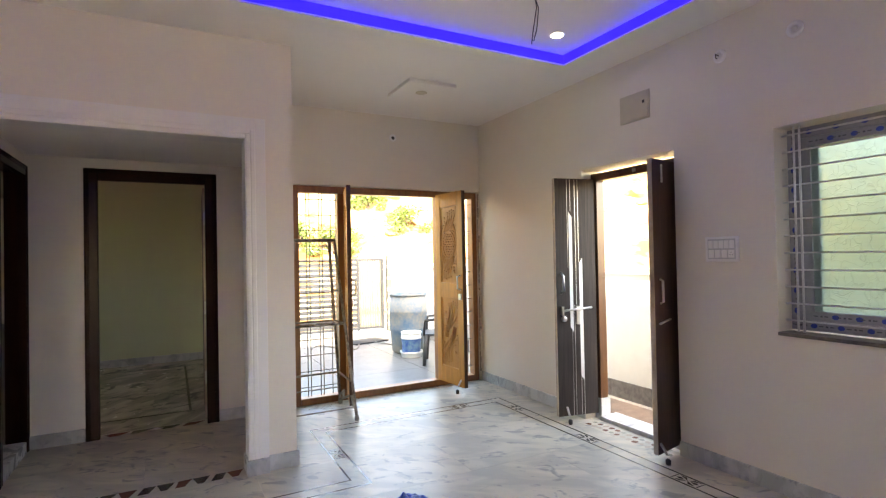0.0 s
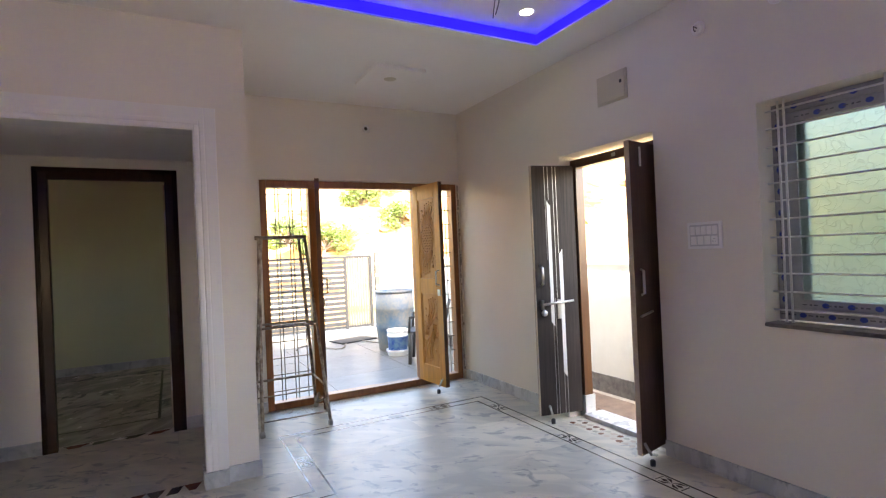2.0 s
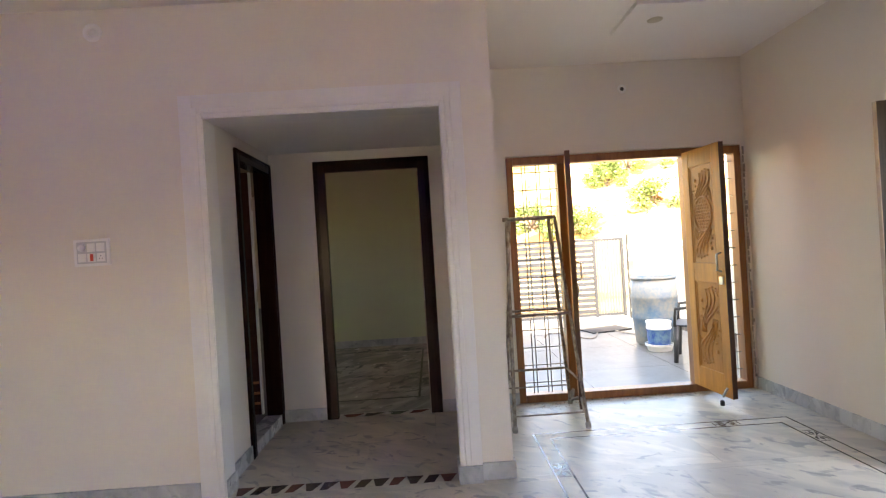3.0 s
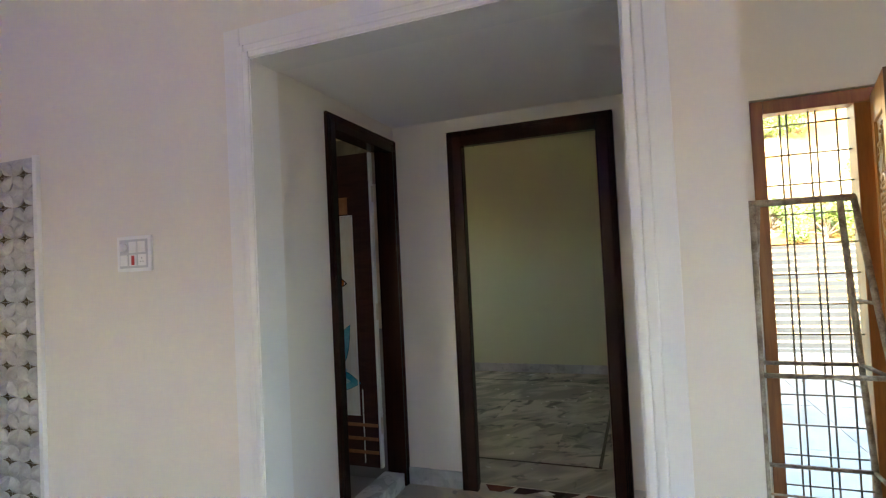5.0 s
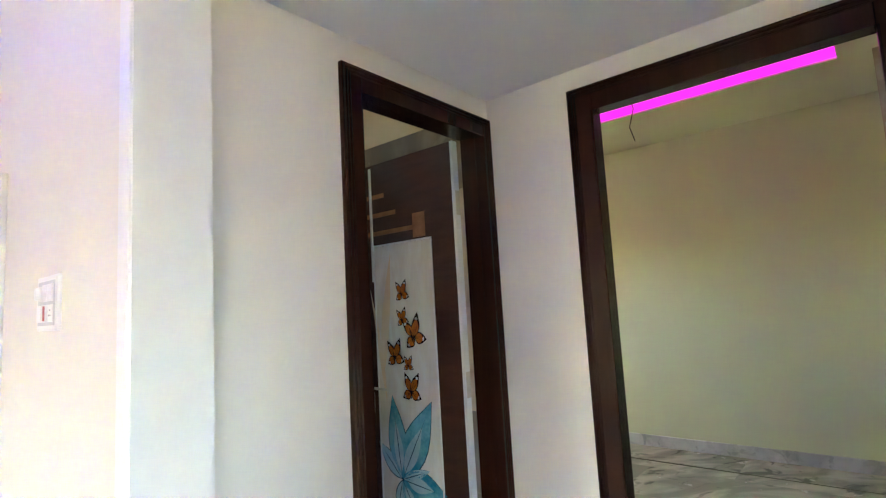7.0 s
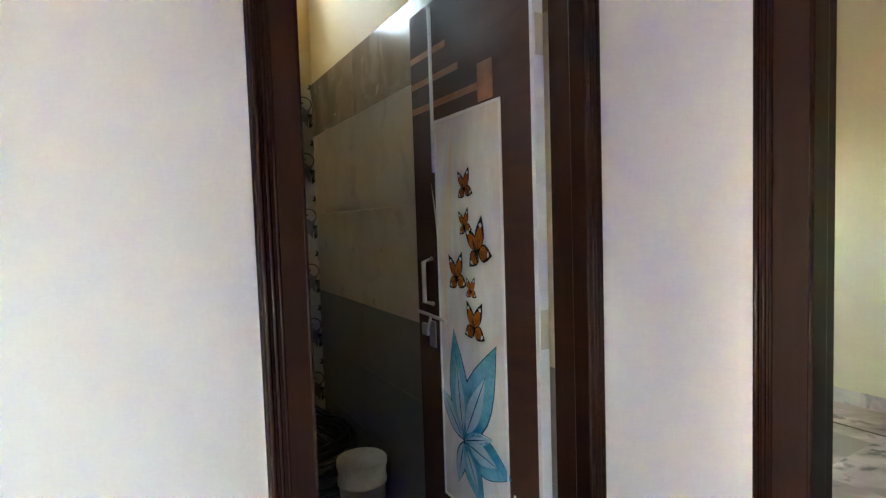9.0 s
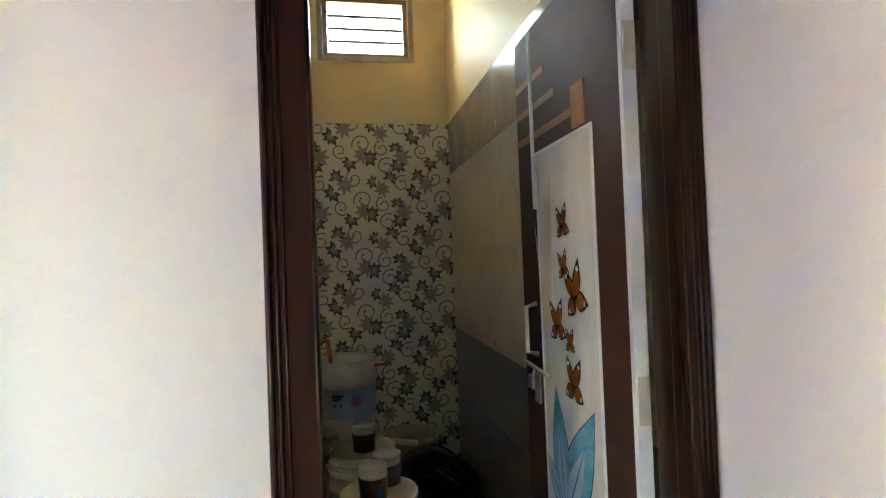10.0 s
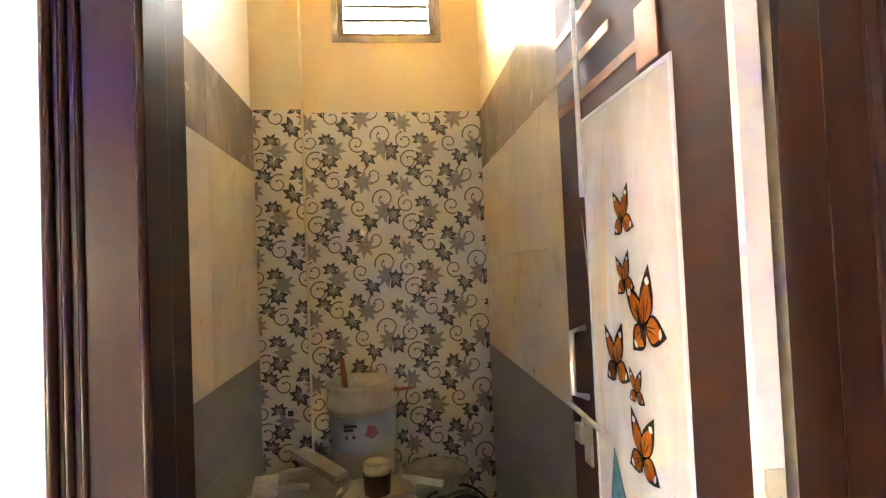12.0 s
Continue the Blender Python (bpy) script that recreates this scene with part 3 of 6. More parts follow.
def side_door():
    x0, x1 = 3.235, 3.315
    t = thing("side_door_frame", "dark brown varnished side door frame", "door frame")
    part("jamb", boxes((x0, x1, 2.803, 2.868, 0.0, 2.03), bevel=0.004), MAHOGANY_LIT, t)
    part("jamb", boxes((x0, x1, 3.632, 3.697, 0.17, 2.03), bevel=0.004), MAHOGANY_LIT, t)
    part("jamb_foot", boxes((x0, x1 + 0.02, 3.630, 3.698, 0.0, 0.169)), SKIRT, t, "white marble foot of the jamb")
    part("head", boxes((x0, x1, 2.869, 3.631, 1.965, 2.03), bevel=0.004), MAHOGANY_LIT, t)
    part("bolt_plate", boxes((x0 - 0.006, x0 - 0.001, 3.22, 3.25, 1.985, 2.01)), STEEL, t)
    part("bolt_plate", boxes((x0 - 0.006, x0 - 0.001, 3.06, 3.09, 1.985, 2.01)), STEEL, t)
    setting("side_door_sill", boxes((3.205, 3.40, 2.802, 3.629, -0.13, 0.032), bevel=0.004), SKIRT, "pale marble side door sill", "sill")
    # far leaf shows its decorated face
    hx, hy, fx, fy = 3.228, 3.668, 2.872, 3.742
    ln = math.hypot(fx - hx, fy - hy)
    ang = math.degrees(math.atan2(fy - hy, fx - hx))
    lf = thing("side_door", "dark wenge side door leaf with white inlay stripes, open", "door", (hx, hy, 0.05), ang)
    side_leaf(lf, ln, 1.935, WENGE, True)
    y, s = 0.0165, 1                        # this face looks towards the hall
    def strip(a0, a1, z0, z1, m, d=0.002, n="inlay_stripe", slant=0.0):
        bm = bmesh.new()
        vs = box(bm, ln * a0, ln * a1, y, y + d, z0, z1)
        for v in vs:
            if slant and v.co.z > (z0 + z1) / 2 and v.co.x < ln * (a0 + a1) / 2:
                v.co.z += slant if a0 > 0.5 else -slant
            elif slant and v.co.z < (z0 + z1) / 2 and v.co.x < ln * (a0 + a1) / 2:
                v.co.z += slant
        part(n, bm, m, lf)
    strip(0.59, 0.668, 0.72, 1.66, WHITE_LAM, slant=-0.04)
    strip(0.345, 0.425, 0.32, 1.24, WHITE_LAM, slant=-0.04)
    for a, z0, z1 in ((0.615, 1.67, 1.93), (0.695, 1.2, 1.93), (0.50, 0.9, 1.93), (0.425, 1.25, 1.93), (0.615, 0.0, 0.70), (0.55, 0.0, 0.9), (0.41, 0.0, 0.31), (0.34, 0.0, 0.5)):
        strip(a, a + 0.010, z0, z1, STEEL, 0.001, "steel_line")
    part("pull_handle", tube([(ln * 0.88, y, 1.16), (ln * 0.88, y + 0.04, 1.14), (ln * 0.88, y + 0.04, 1.02), (ln * 0.88, y, 1.0)], 0.010), STEEL, lf, "steel pull handle")
    part("aldrop_rod", tube([(ln * 0.93, y + 0.018, 0.855), (ln * 0.15, y + 0.018, 0.875)], 0.009), STEEL, lf, "steel sliding bolt rod")
    part("aldrop_plate", boxes((ln * 0.44, ln * 0.52, y, y + 0.01, 0.74, 0.89)), STEEL, lf)
    part("bolt_guide", boxes((ln * 0.86, ln * 0.91, y, y + 0.026, 0.82, 0.89)), STEEL, lf)
    part("lock", lathe([(0, 0), (0.025, 0), (0.022, 0.018), (0, 0.02)], 16), STEEL, lf).matrix_basis = pose(ln * 0.83, y, 0.79, -90)
    stopper(lf, ln * 0.80, y, 1)
    # near leaf shows its room face
    hx, hy, fx, fy = 3.228, 2.868, 2.885, 2.795
    ln = math.hypot(fx - hx, fy - hy)
    ang = math.degrees(math.atan2(fy - hy, fx - hx))
    lf = thing("side_door", "brown rosewood side door leaf, open, plain room face", "door", (hx, hy, 0.05), ang)
    side_leaf(lf, ln, 1.935, ROSEWOOD, False)
    y = 0.0165
    part("pull_handle", tube([(ln * 0.80, y, 1.14), (ln * 0.80, y + 0.020, 1.13), (ln * 0.80, y + 0.020, 0.99), (ln * 0.80, y, 0.98)], 0.009), STEEL, lf, "steel pull handle")
    part("tower_bolt", tube([(ln * 0.9, y + 0.012, 0.85), (ln * 0.5, y + 0.012, 0.87)], 0.008), STEEL, lf)
    part("tower_bolt", tube([(ln * 0.72, y + 0.012, 1.78), (ln * 0.72, y + 0.012, 1.90)], 0.007), STEEL, lf)
    stopper(lf, ln * 0.93, y, 1)


side_door()


# ---- hall window ----
def hall_window():
    t = thing("window_1", "white sliding window with protective film and steel grill", "window", (0, 0, 0), kind="structure")
    ya, yb, za, zb = 0.985, 2.136, 0.916, 2.050
    x0, x1 = 3.245, 3.315
    w = 0.058

    def film(p0, p1, x, along, n, parent):
        """Printed blue ovals and dark dashes on the protective film."""
        bm = bmesh.new()
        for i in range(n):
            u = (i + 0.5) / n
            c = p0 + (p1 - p0) * u
            q = [((0.017 if along == "y" else 0.013) * math.cos(a), (0.013 if along == "y" else 0.017) * math.sin(a)) for a in (2 * math.pi * k / 12 for k in range(12))]
            f = bm.faces.new([bm.verts.new((x, c[0] + a, c[1] + b)) for a, b in q])
            f.material_index = 0
            for g, ln, wd in ((0.035, 0.018, 0.006), (0.062, 0.010, 0.009), (0.085, 0.022, 0.005)):
                if along == "y":
                    box(bm, x - 0.0004, x, c[0] + g, c[0] + g + ln, c[1] - wd / 2, c[1] + wd / 2, mi=1)
                else:
                    box(bm, x - 0.0004, x, c[0] - wd / 2, c[0] + wd / 2, c[1] + g, c[1] + g + ln, mi=1)
        part("film_print", bm, (FILM_BLUE, FILM_GREY), parent, "blue and grey print on the film")

    fr = part("window_frame", boxes((x0, x1, ya, ya + w, za, zb), (x0, x1, yb - w, yb, za, zb), (x0, x1, ya + w, yb - w, za, za + w), (x0, x1, ya + w, yb - w, zb - w, zb), bevel=0.003), UPVC, t)
    V = lambda *p: np.array(p)
    film(V(ya + 0.05, za + 0.029), V(yb - 0.05, za + 0.029), x0 - 0.001, "y", 8, fr)
    film(V(ya + 0.05, zb - 0.029), V(yb - 0.05, zb - 0.029), x0 - 0.001, "y", 8, fr)
    film(V(yb - 0.029, za + 0.05), V(yb - 0.029, zb - 0.06), x0 - 0.001, "z", 9, fr)
    # two sashes, the far one closed with patterned glass, the near one slid behind it
    ym = 1.600
    for k, (s0, s1, xa) in enumerate(((ym - 0.055, yb - w - 0.002, x0 + 0.012), (ym - 0.075, yb - w - 0.03, x0 + 0.042))):
        sash = part("sash", boxes((xa, xa + 0.026, s0, s0 + 0.052, za + w, zb - w), (xa, xa + 0.026, s1 - 0.052, s1, za + w, zb - w), (xa, xa + 0.026, s0 + 0.052, s1 - 0.052, za + w, za + w + 0.05), (xa, xa + 0.026, s0 + 0.052, s1 - 0.052, zb - w - 0.05, zb - w), bevel=0.002), UPVC, t)
        if k == 0:
            film(V(s0 + 0.026, za + 0.08), V(s0 + 0.026, zb - 0.12), xa - 0.001, "z", 8, sash)
            film(V(s0 + 0.1, za + w + 0.025), V(s1 - 0.1, za + w + 0.025), xa - 0.001, "y", 3, sash)
            film(V(s0 + 0.1, zb - w - 0.025), V(s1 - 0.1, zb - w - 0.025), xa - 0.001, "y", 3, sash)
            p = part("pane", boxes((xa + 0.010, xa + 0.015, s0 + 0.05, s1 - 0.05, za + w + 0.048, zb - w - 0.048)), GLASS_LEAF, sash, "greenish patterned glass")
            p.visible_shadow = False
    # grill before the sashes
    xg = 3.205
    for i in range(12):
        z = za + 0.055 + i * (zb - za - 0.09) / 11
        part("grill_bar", tube([(xg, ya - 0.006, z), (xg, yb + 0.006, z)], 0.0055, steps=6), GRILL_WHITE, t)
    for y in (2.075, 2.045, 1.615, 1.49, 1.10):
        part("grill_upright", tube([(xg - 0.008, y, za - 0.006), (xg - 0.008, y, zb + 0.006)], 0.0065, steps=6), GRILL_WHITE, t)
    part("window_sill", boxes((3.118, 3.24, 0.978, 2.143, 0.889, 0.909), bevel=0.002), CHIPPED, t, "chipped dark stone sill edge")


def leaf_glass():
    m = bpy.data.materials.new("patterned_glass")
    m.use_nodes = True
    nt = m.node_tree
    b = nt.nodes["Principled BSDF"]
    b.inputs["Roughness"].default_value = 0.5
    b.inputs["Transmission Weight"].default_value = 1.0
    b.inputs["IOR"].default_value = 1.3
    geo = nt.nodes.new("ShaderNodeNewGeometry")
    n = nt.nodes.new("ShaderNodeTexNoise")
    n.inputs["Scale"].default_value, n.inputs["Detail"].default_value = 6, 2
    nt.links.new(geo.outputs["Position"], n.inputs["Vector"])
    mp = nt.nodes.new("ShaderNodeVectorMath")
    mp.operation = "MULTIPLY_ADD"
    mp.inputs[1].default_value = (0.35, 0.35, 0.35)
    nt.links.new(n.outputs["Color"], mp.inputs[0])
    nt.links.new(geo.outputs["Position"], mp.inputs[2])
    v = nt.nodes.new("ShaderNodeTexVoronoi")
    v.feature = "DISTANCE_TO_EDGE"
    v.inputs["Scale"].default_value = 16
    nt.links.new(mp.outputs[0], v.inputs["Vector"])
    r = nt.nodes.new("ShaderNodeMapRange")
    r.inputs["From Max"].default_value = 0.06
    nt.links.new(v.outputs[0], r.inputs["Value"])
    vein = nt.nodes.new("ShaderNodeValToRGB")
    vein.color_ramp.elements[0].color, vein.color_ramp.elements[1].color = (0.085, 0.125, 0.118, 1), (0.122, 0.178, 0.168, 1)
    vein.color_ramp.elements[1].position = 0.55
    nt.links.new(r.outputs[0], vein.inputs[0])
    nt.links.new(vein.outputs[0], b.inputs["Base Color"])
    bp = nt.nodes.new("ShaderNodeBump")
    bp.inputs["Strength"].default_value, bp.inputs["Distance"].default_value = 0.22, 0.006
    nt.links.new(r.outputs[0], bp.inputs["Height"])
    nt.links.new(bp.outputs[0], b.inputs["Normal"])
    return m


GLASS_LEAF = leaf_glass()
CHIPPED = mat("chipped_stone_edge", (0.07, 0.058, 0.05), 0.6, color2=(0.17, 0.15, 0.13), scale=18, bump=0.5)
hall_window()


# ---- dark door frames of the lobby ----
def dark_frame(name, axis, a0, a1, b0, b1, top, label, w=0.085, wr=None):
    """A moulded door frame. axis is the way the wall runs; b0 is the lobby face, b1 the far face."""
    t = thing(name, label, "door frame")
    wr = wr or w
    s = 1 if b1 > b0 else -1

    def bx(u0, u1, d0, d1, z0, z1):
        lo, hi = min(d0, d1), max(d0, d1)
        return (u0, u1, lo, hi, z0, z1) if axis == "x" else (lo, hi, u0, u1, z0, z1)

    def rod(u, d, z0, z1, r):
        p = (u, d) if axis == "x" else (d, u)
        return [(p[0], p[1], z0), (p[0], p[1], z1)], r

    deep, step = b0 + s * 0.048, 0.017          # behind this the frame steps back to take the leaf
    for u0, u1, o in ((a0, a0 + w, 1), (a1 - wr, a1, -1)):
        bm = boxes(bx(u0, u1, b0, deep, 0, top), bevel=0.003)
        box(bm, *bx(u0 + (0.0005 if o == 1 else step), u1 - (step if o == 1 else 0.0005), deep - s * 0.002, b1, 0, top - 0.0005))
        out, inn = (u0, u1) if o == 1 else (u1, u0)
        for k, rr in ((0.007, 0.005), (0.019, 0.004), (0.030, 0.003)):
            pts, r = rod(out + o * k, b0, 0, top - k, rr)
            tube(pts, r, bm, 8)
        pts, r = rod(inn - o * 0.004, b0 + s * 0.003, 0, top - w, 0.004)
        tube(pts, r, bm, 8)
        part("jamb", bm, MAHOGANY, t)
    bm = boxes(bx(a0 + w + 0.001, a1 - wr - 0.001, b0, deep, top - w, top), bevel=0.003)
    box(bm, *bx(a0 + w - step + 0.001, a1 - wr + step - 0.001, deep - s * 0.002, b1, top - w + step, top - 0.0005))
    for k, rr in ((0.007, 0.005), (0.019, 0.004), (0.030, 0.003)):
        za = top - k
        p, q = ((a0 + k, b0, za), (a1 - k, b0, za)) if axis == "x" else ((b0, a0 + k, za), (b0, a1 - k, za))
        tube([p, q], rr, bm, 8)
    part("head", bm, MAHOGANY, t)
    return t


dark_frame("bathroom_door_frame", "y", 4.499, 5.253, XB + 0.014, -0.962, 2.098, "dark varnished wooden frame of the bathroom door", w=0.078, wr=0.050)
dark_frame("bedroom_door_frame", "x", -0.486, 0.456, YL - 0.02, 5.345, 2.103, "dark varnished wooden frame of the bedroom door", w=0.092)

# ---- yard and distance ----
YARD = -0.13
PASSAGE_EARTH = mat("brown_passage_stone", (0.20, 0.14, 0.10), 0.8, color2=(0.11, 0.075, 0.055), scale=9, bump=0.4)
PAVE = mat("grey_paving", (0.17, 0.167, 0.16), 0.36, color2=(0.11, 0.109, 0.105), scale=2.5, bump=0.2, gloss_var=0.1)
EARTH = mat("dry_hill_earth", (0.36, 0.26, 0.14), 0.95, color2=(0.15, 0.075, 0.022), spread=0.22, spec=0.1, scale=0.35, bump=0.6, bump_scale=3)
GATE_GREY = mat("grey_gate_paint", (0.030, 0.032, 0.036), 0.5, 0.0, color2=(0.022, 0.023, 0.026), scale=4, spec=0.08)
GATE_CREAM = mat("cream_gate_paint", (0.075, 0.072, 0.064), 0.45, color2=(0.055, 0.053, 0.047), scale=4, spec=0.08)
LEAF = mat("foliage", (0.11, 0.16, 0.03), 0.6, color2=(0.04, 0.075, 0.014), scale=1.2)
BARK = mat("bark", (0.16, 0.12, 0.085), 0.9, color2=(0.09, 0.07, 0.05), scale=8, bump=0.5)
ROCK = mat("pale_rock", (0.34, 0.22, 0.11), 0.9, spec=0.1, color2=(0.17, 0.09, 0.035), scale=1.5, bump=0.6, bump_scale=8)


def ground_height(x, y):
    d = 0.42 * x + 0.91 * y
    u = min(max((d - 14) / 42, 0), 1)
    h = 15 * u * u * (3 - 2 * u)
    if u > 0:
        h += 1.3 * u * noise.noise(Vector((x * 0.09, y * 0.09, 0))) + 0.6 * min(u * 4, 1) * noise.noise(Vector((x * 0.35, y * 0.35, 3)))
    return h + YARD - 0.06


def ground():
    bm = bmesh.new()
    def axis(lo, hi):
        v, out = lo, []
        while v < hi:
            out.append(v)
            v += 1.2 if -6 < v < 70 else 12 if -80 < v < 120 else 120
        return out + [hi]
    xs, ys = axis(-900, 900), axis(-900, 900)
    grid = [[bm.verts.new((x, y, ground_height(x, y))) for x in xs] for y in ys]
    for j in range(len(ys) - 1):
        for i in range(len(xs) - 1):
            f = bm.faces.new((grid[j][i], grid[j][i + 1], grid[j + 1][i + 1], grid[j + 1][i]))
            f.smooth = True
    setting("ground", bm, EARTH, "dry rocky earth rising to a hillside", "ground")


ground()
setting("yard_bed", boxes((-0.5, 5.0, -3.0, 11.2, YARD - 0.055, YARD - 0.016)), MORTAR, "mortar bed of the yard", "pavement")


def paving(name, x0, x1, y0, y1, dx, dy, material, label):
    fl = tagged(part(name, boxes((x0, x1, y0, y1, YARD - 0.0155, YARD - 0.006)), MORTAR), label, "pavement", kind="structure")
    me = mesh_of(boxes((-dx / 2 + 0.003, dx / 2 - 0.003, -dy / 2 + 0.003, dy / 2 - 0.003, -0.006, 0)), "paving_slab", material)
    y = y0 + dy / 2
    while y < y1:
        x = x0 + dx / 2
        while x < x1:
            s = new("paving_slab", me)
            s.location, s.parent = (x, y, YARD + random.uniform(-0.001, 0.001)), fl
            x += dx
        y += dy


paving("pavement_yard", 0.84, 4.20, 5.57, 10.37, 1.12, 1.2, PAVE, "smooth grey stone paving of the front yard")
paving("pavement_passage", 3.40, 4.20, -2.4, 5.4, 0.36, 0.6, PASSAGE_EARTH, "rough brown stone floor of the side passage")

setting("boundary_wall_side", boxes((4.22, 4.36, -3.2, 10.4, YARD - 0.05, 1.15), (4.20, 4.38, -3.2, 10.4, 1.151, 1.205)), OUTER, "cream plastered boundary wall with a flat coping", "boundary wall")
setting("boundary_wall_band", boxes((4.203, 4.219, -3.2, 10.4, YARD - 0.01, 0.04)), CHIPPED, "dark stone skirting of the boundary wall", "skirting")
setting("boundary_wall_front", boxes((4.08, 9.0, 10.42, 10.62, YARD - 0.05, 1.205), (-3.0, -0.3, 10.42, 10.62, YARD - 0.05, 1.46)), OUTER, "cream boundary wall beside the gate", "boundary wall")


def gate():
    t = thing("gate", "closed grey slatted steel gate with a cream side panel", "gate", (0, 10.45, YARD))
    x0, x1, h = -0.25, 3.97, 1.47
    for a, b in ((x0, x0 + 0.05), (1.85, 1.90), (3.40, 3.45), (x1 - 0.05, x1)):
        part("gate_post", boxes((a, b, -0.025, 0.025, 0.03, h), bevel=0.004), GATE_GREY, t)
    for z in (0.05, h - 0.045):
        part("gate_rail", boxes((x0 + 0.051, x1 - 0.051, -0.02, 0.02, z, z + 0.045)), GATE_GREY, t)
    for a, b in ((x0 + 0.051, 1.849), (1.901, 3.399)):
        for i in range(13):
            z = 0.11 + i * 0.101
            part("slat", boxes((a, b, -0.012, 0.012, z, z + 0.066)), GATE_GREY, t)
    for i in range(9):
        x = 3.465 + i * 0.052
        part("upright", boxes((x, x + 0.028, -0.012, 0.012, 0.096, h - 0.046)), GATE_CREAM, t)
    part("latch", boxes((2.45, 2.75, -0.03, -0.013, 0.83, 0.87)), GATE_GREY, t)
    p = thing("gate_post", "slim cream gate pillar with a spiral of peeling paint", "post", (4.03, 10.3, YARD))
    part("post", boxes((-0.045, 0.045, -0.045, 0.045, 0, 1.53), bevel=0.004), GATE_CREAM, p)
    for i in range(6):
        part("band", boxes((-0.05, 0.05, -0.05, -0.046, 0.12 + i * 0.23, 0.18 + i * 0.23)), MORTAR, p)


gate()


def foliage(name, size, trunk_h, leaves, seed, label, flat=0.8):
    """A tapered trunk with limbs, and a crown of leaf clumps with gaps."""
    rng = random.Random(seed)
    t = thing(name, label, "tree" if trunk_h > 0.8 else "bush")
    bm = tube([(0, 0, -0.3), (0.05 * size, 0.02, trunk_h * 0.5), (0.02, 0.06 * size, trunk_h)], [0.07 * size, 0.055 * size, 0.045 * size])
    clumps = []
    for i in range(11):
        a, r = rng.uniform(0, 6.28), size * rng.uniform(0.25, 0.95)
        e = Vector((r * math.cos(a), r * math.sin(a), trunk_h + size * flat * rng.uniform(0.0, 1.15)))
        tube([(0.02, 0.06 * size, trunk_h - 0.02), tuple(Vector((0, 0, trunk_h)).lerp(e, 0.5) + Vector((0, 0, 0.08 * size))), tuple(e)], [0.035 * size, 0.02 * size, 0.006 * size], bm, 6)
        clumps.append((e, size * rng.uniform(0.22, 0.42)))
    part("trunk", bm, BARK, t)
    co, faces = [], []
    for k in range(leaves):
        c, r = clumps[rng.randrange(len(clumps))]
        d = Vector((rng.gauss(0, 1), rng.gauss(0, 1), rng.gauss(0, 0.75)))
        p = c + d.normalized() * r * rng.uniform(0.3, 1.05)
        u = Vector((rng.gauss(0, 1), rng.gauss(0, 1), rng.gauss(0, 0.6))).normalized()
        v = u.cross(Vector((rng.gauss(0, 1), rng.gauss(0, 1), rng.gauss(0, 1)))).normalized()
        ln = size * rng.uniform(0.035, 0.07)
        b = len(co)
        co += [tuple(p - u * ln), tuple(p + v * ln * 0.45), tuple(p + u * ln), tuple(p - v * ln * 0.45)]
        faces.append((b, b + 1, b + 2, b + 3))
    me = bpy.data.meshes.new("crown")
    me.from_pydata(co, [], faces)
    me.materials.append(LEAF)
    cr = new("crown", me)
    cr.parent = t
    tagged(cr, kind="stuff")
    return t


tree_a = foliage("tree", 1.9, 0.9, 5000, 3, "leafy light green tree beyond the boundary wall")
tree_a.matrix_basis = pose(15.5, 6.2, ground_height(15.5, 6.2))
tree_b = foliage("tree", 1.5, 0.6, 4200, 8, "leafy light green tree beyond the boundary wall")
tree_b.matrix_basis = pose(14.0, 2.6, ground_height(14, 2.6))
for x, y, s, src in ((16.5, 4.0, 40, tree_a), (19.5, 9.5, 130, tree_a), (19, 6.0, 200, tree_b), (17.2, 0.2, 77, tree_b), (20.0, 1.8, 10, tree_a), (24, 9.5, 300, tree_a), (13.6, 5.0, 222, tree_b), (18, 3.0, 20, tree_b), (15, 0.8, 99, tree_a), (22, 6.5, 40, tree_a)):
    copy_thing(src, pose(x, y, ground_height(x, y) - 0.2, 0, 0, s))
bush = foliage("bush", 1.3, 0.25, 2600, 21, "green bush on the dry hillside", 0.55)
bush.matrix_basis = pose(9.5, 27, ground_height(9.5, 27))
rng = random.Random(5)
for k in range(34):
    x, y = rng.uniform(3, 45), rng.uniform(18, 50)
    if k < 8:
        x, y = 6.5 + k * 1.6 + rng.uniform(-0.6, 0.6), 26 + rng.uniform(-1, 9)
    copy_thing(bush, pose(x, y, ground_height(x, y) - 0.1, 0, 0, rng.uniform(0, 360)))


def rocks():
    rg = random.Random(9)
    me = []
    for v in range(3):
        bm = bmesh.new()
        bmesh.ops.create_icosphere(bm, subdivisions=2, radius=0.6)
        for q in bm.verts:
            q.co *= 1 + 0.35 * noise.noise(q.co * 2.2 + Vector((v * 7, 0, 0)))
            q.co.z *= 0.6
        me.append(mesh_of(bm, "rock", ROCK))
    for k in range(60):
        x, y = rg.uniform(2, 40), rg.uniform(17, 44)
        o = tagged(new("rock", me[k % 3]), "pale weathered rock on the hillside", "rock", "rocks on the hill")
        s = rg.uniform(0.5, 1.6)
        o.matrix_basis = pose(x, y, ground_height(x, y), 0, 0, rg.uniform(0, 360)) @ Matrix.Diagonal((s, s, s, 1))


rocks()

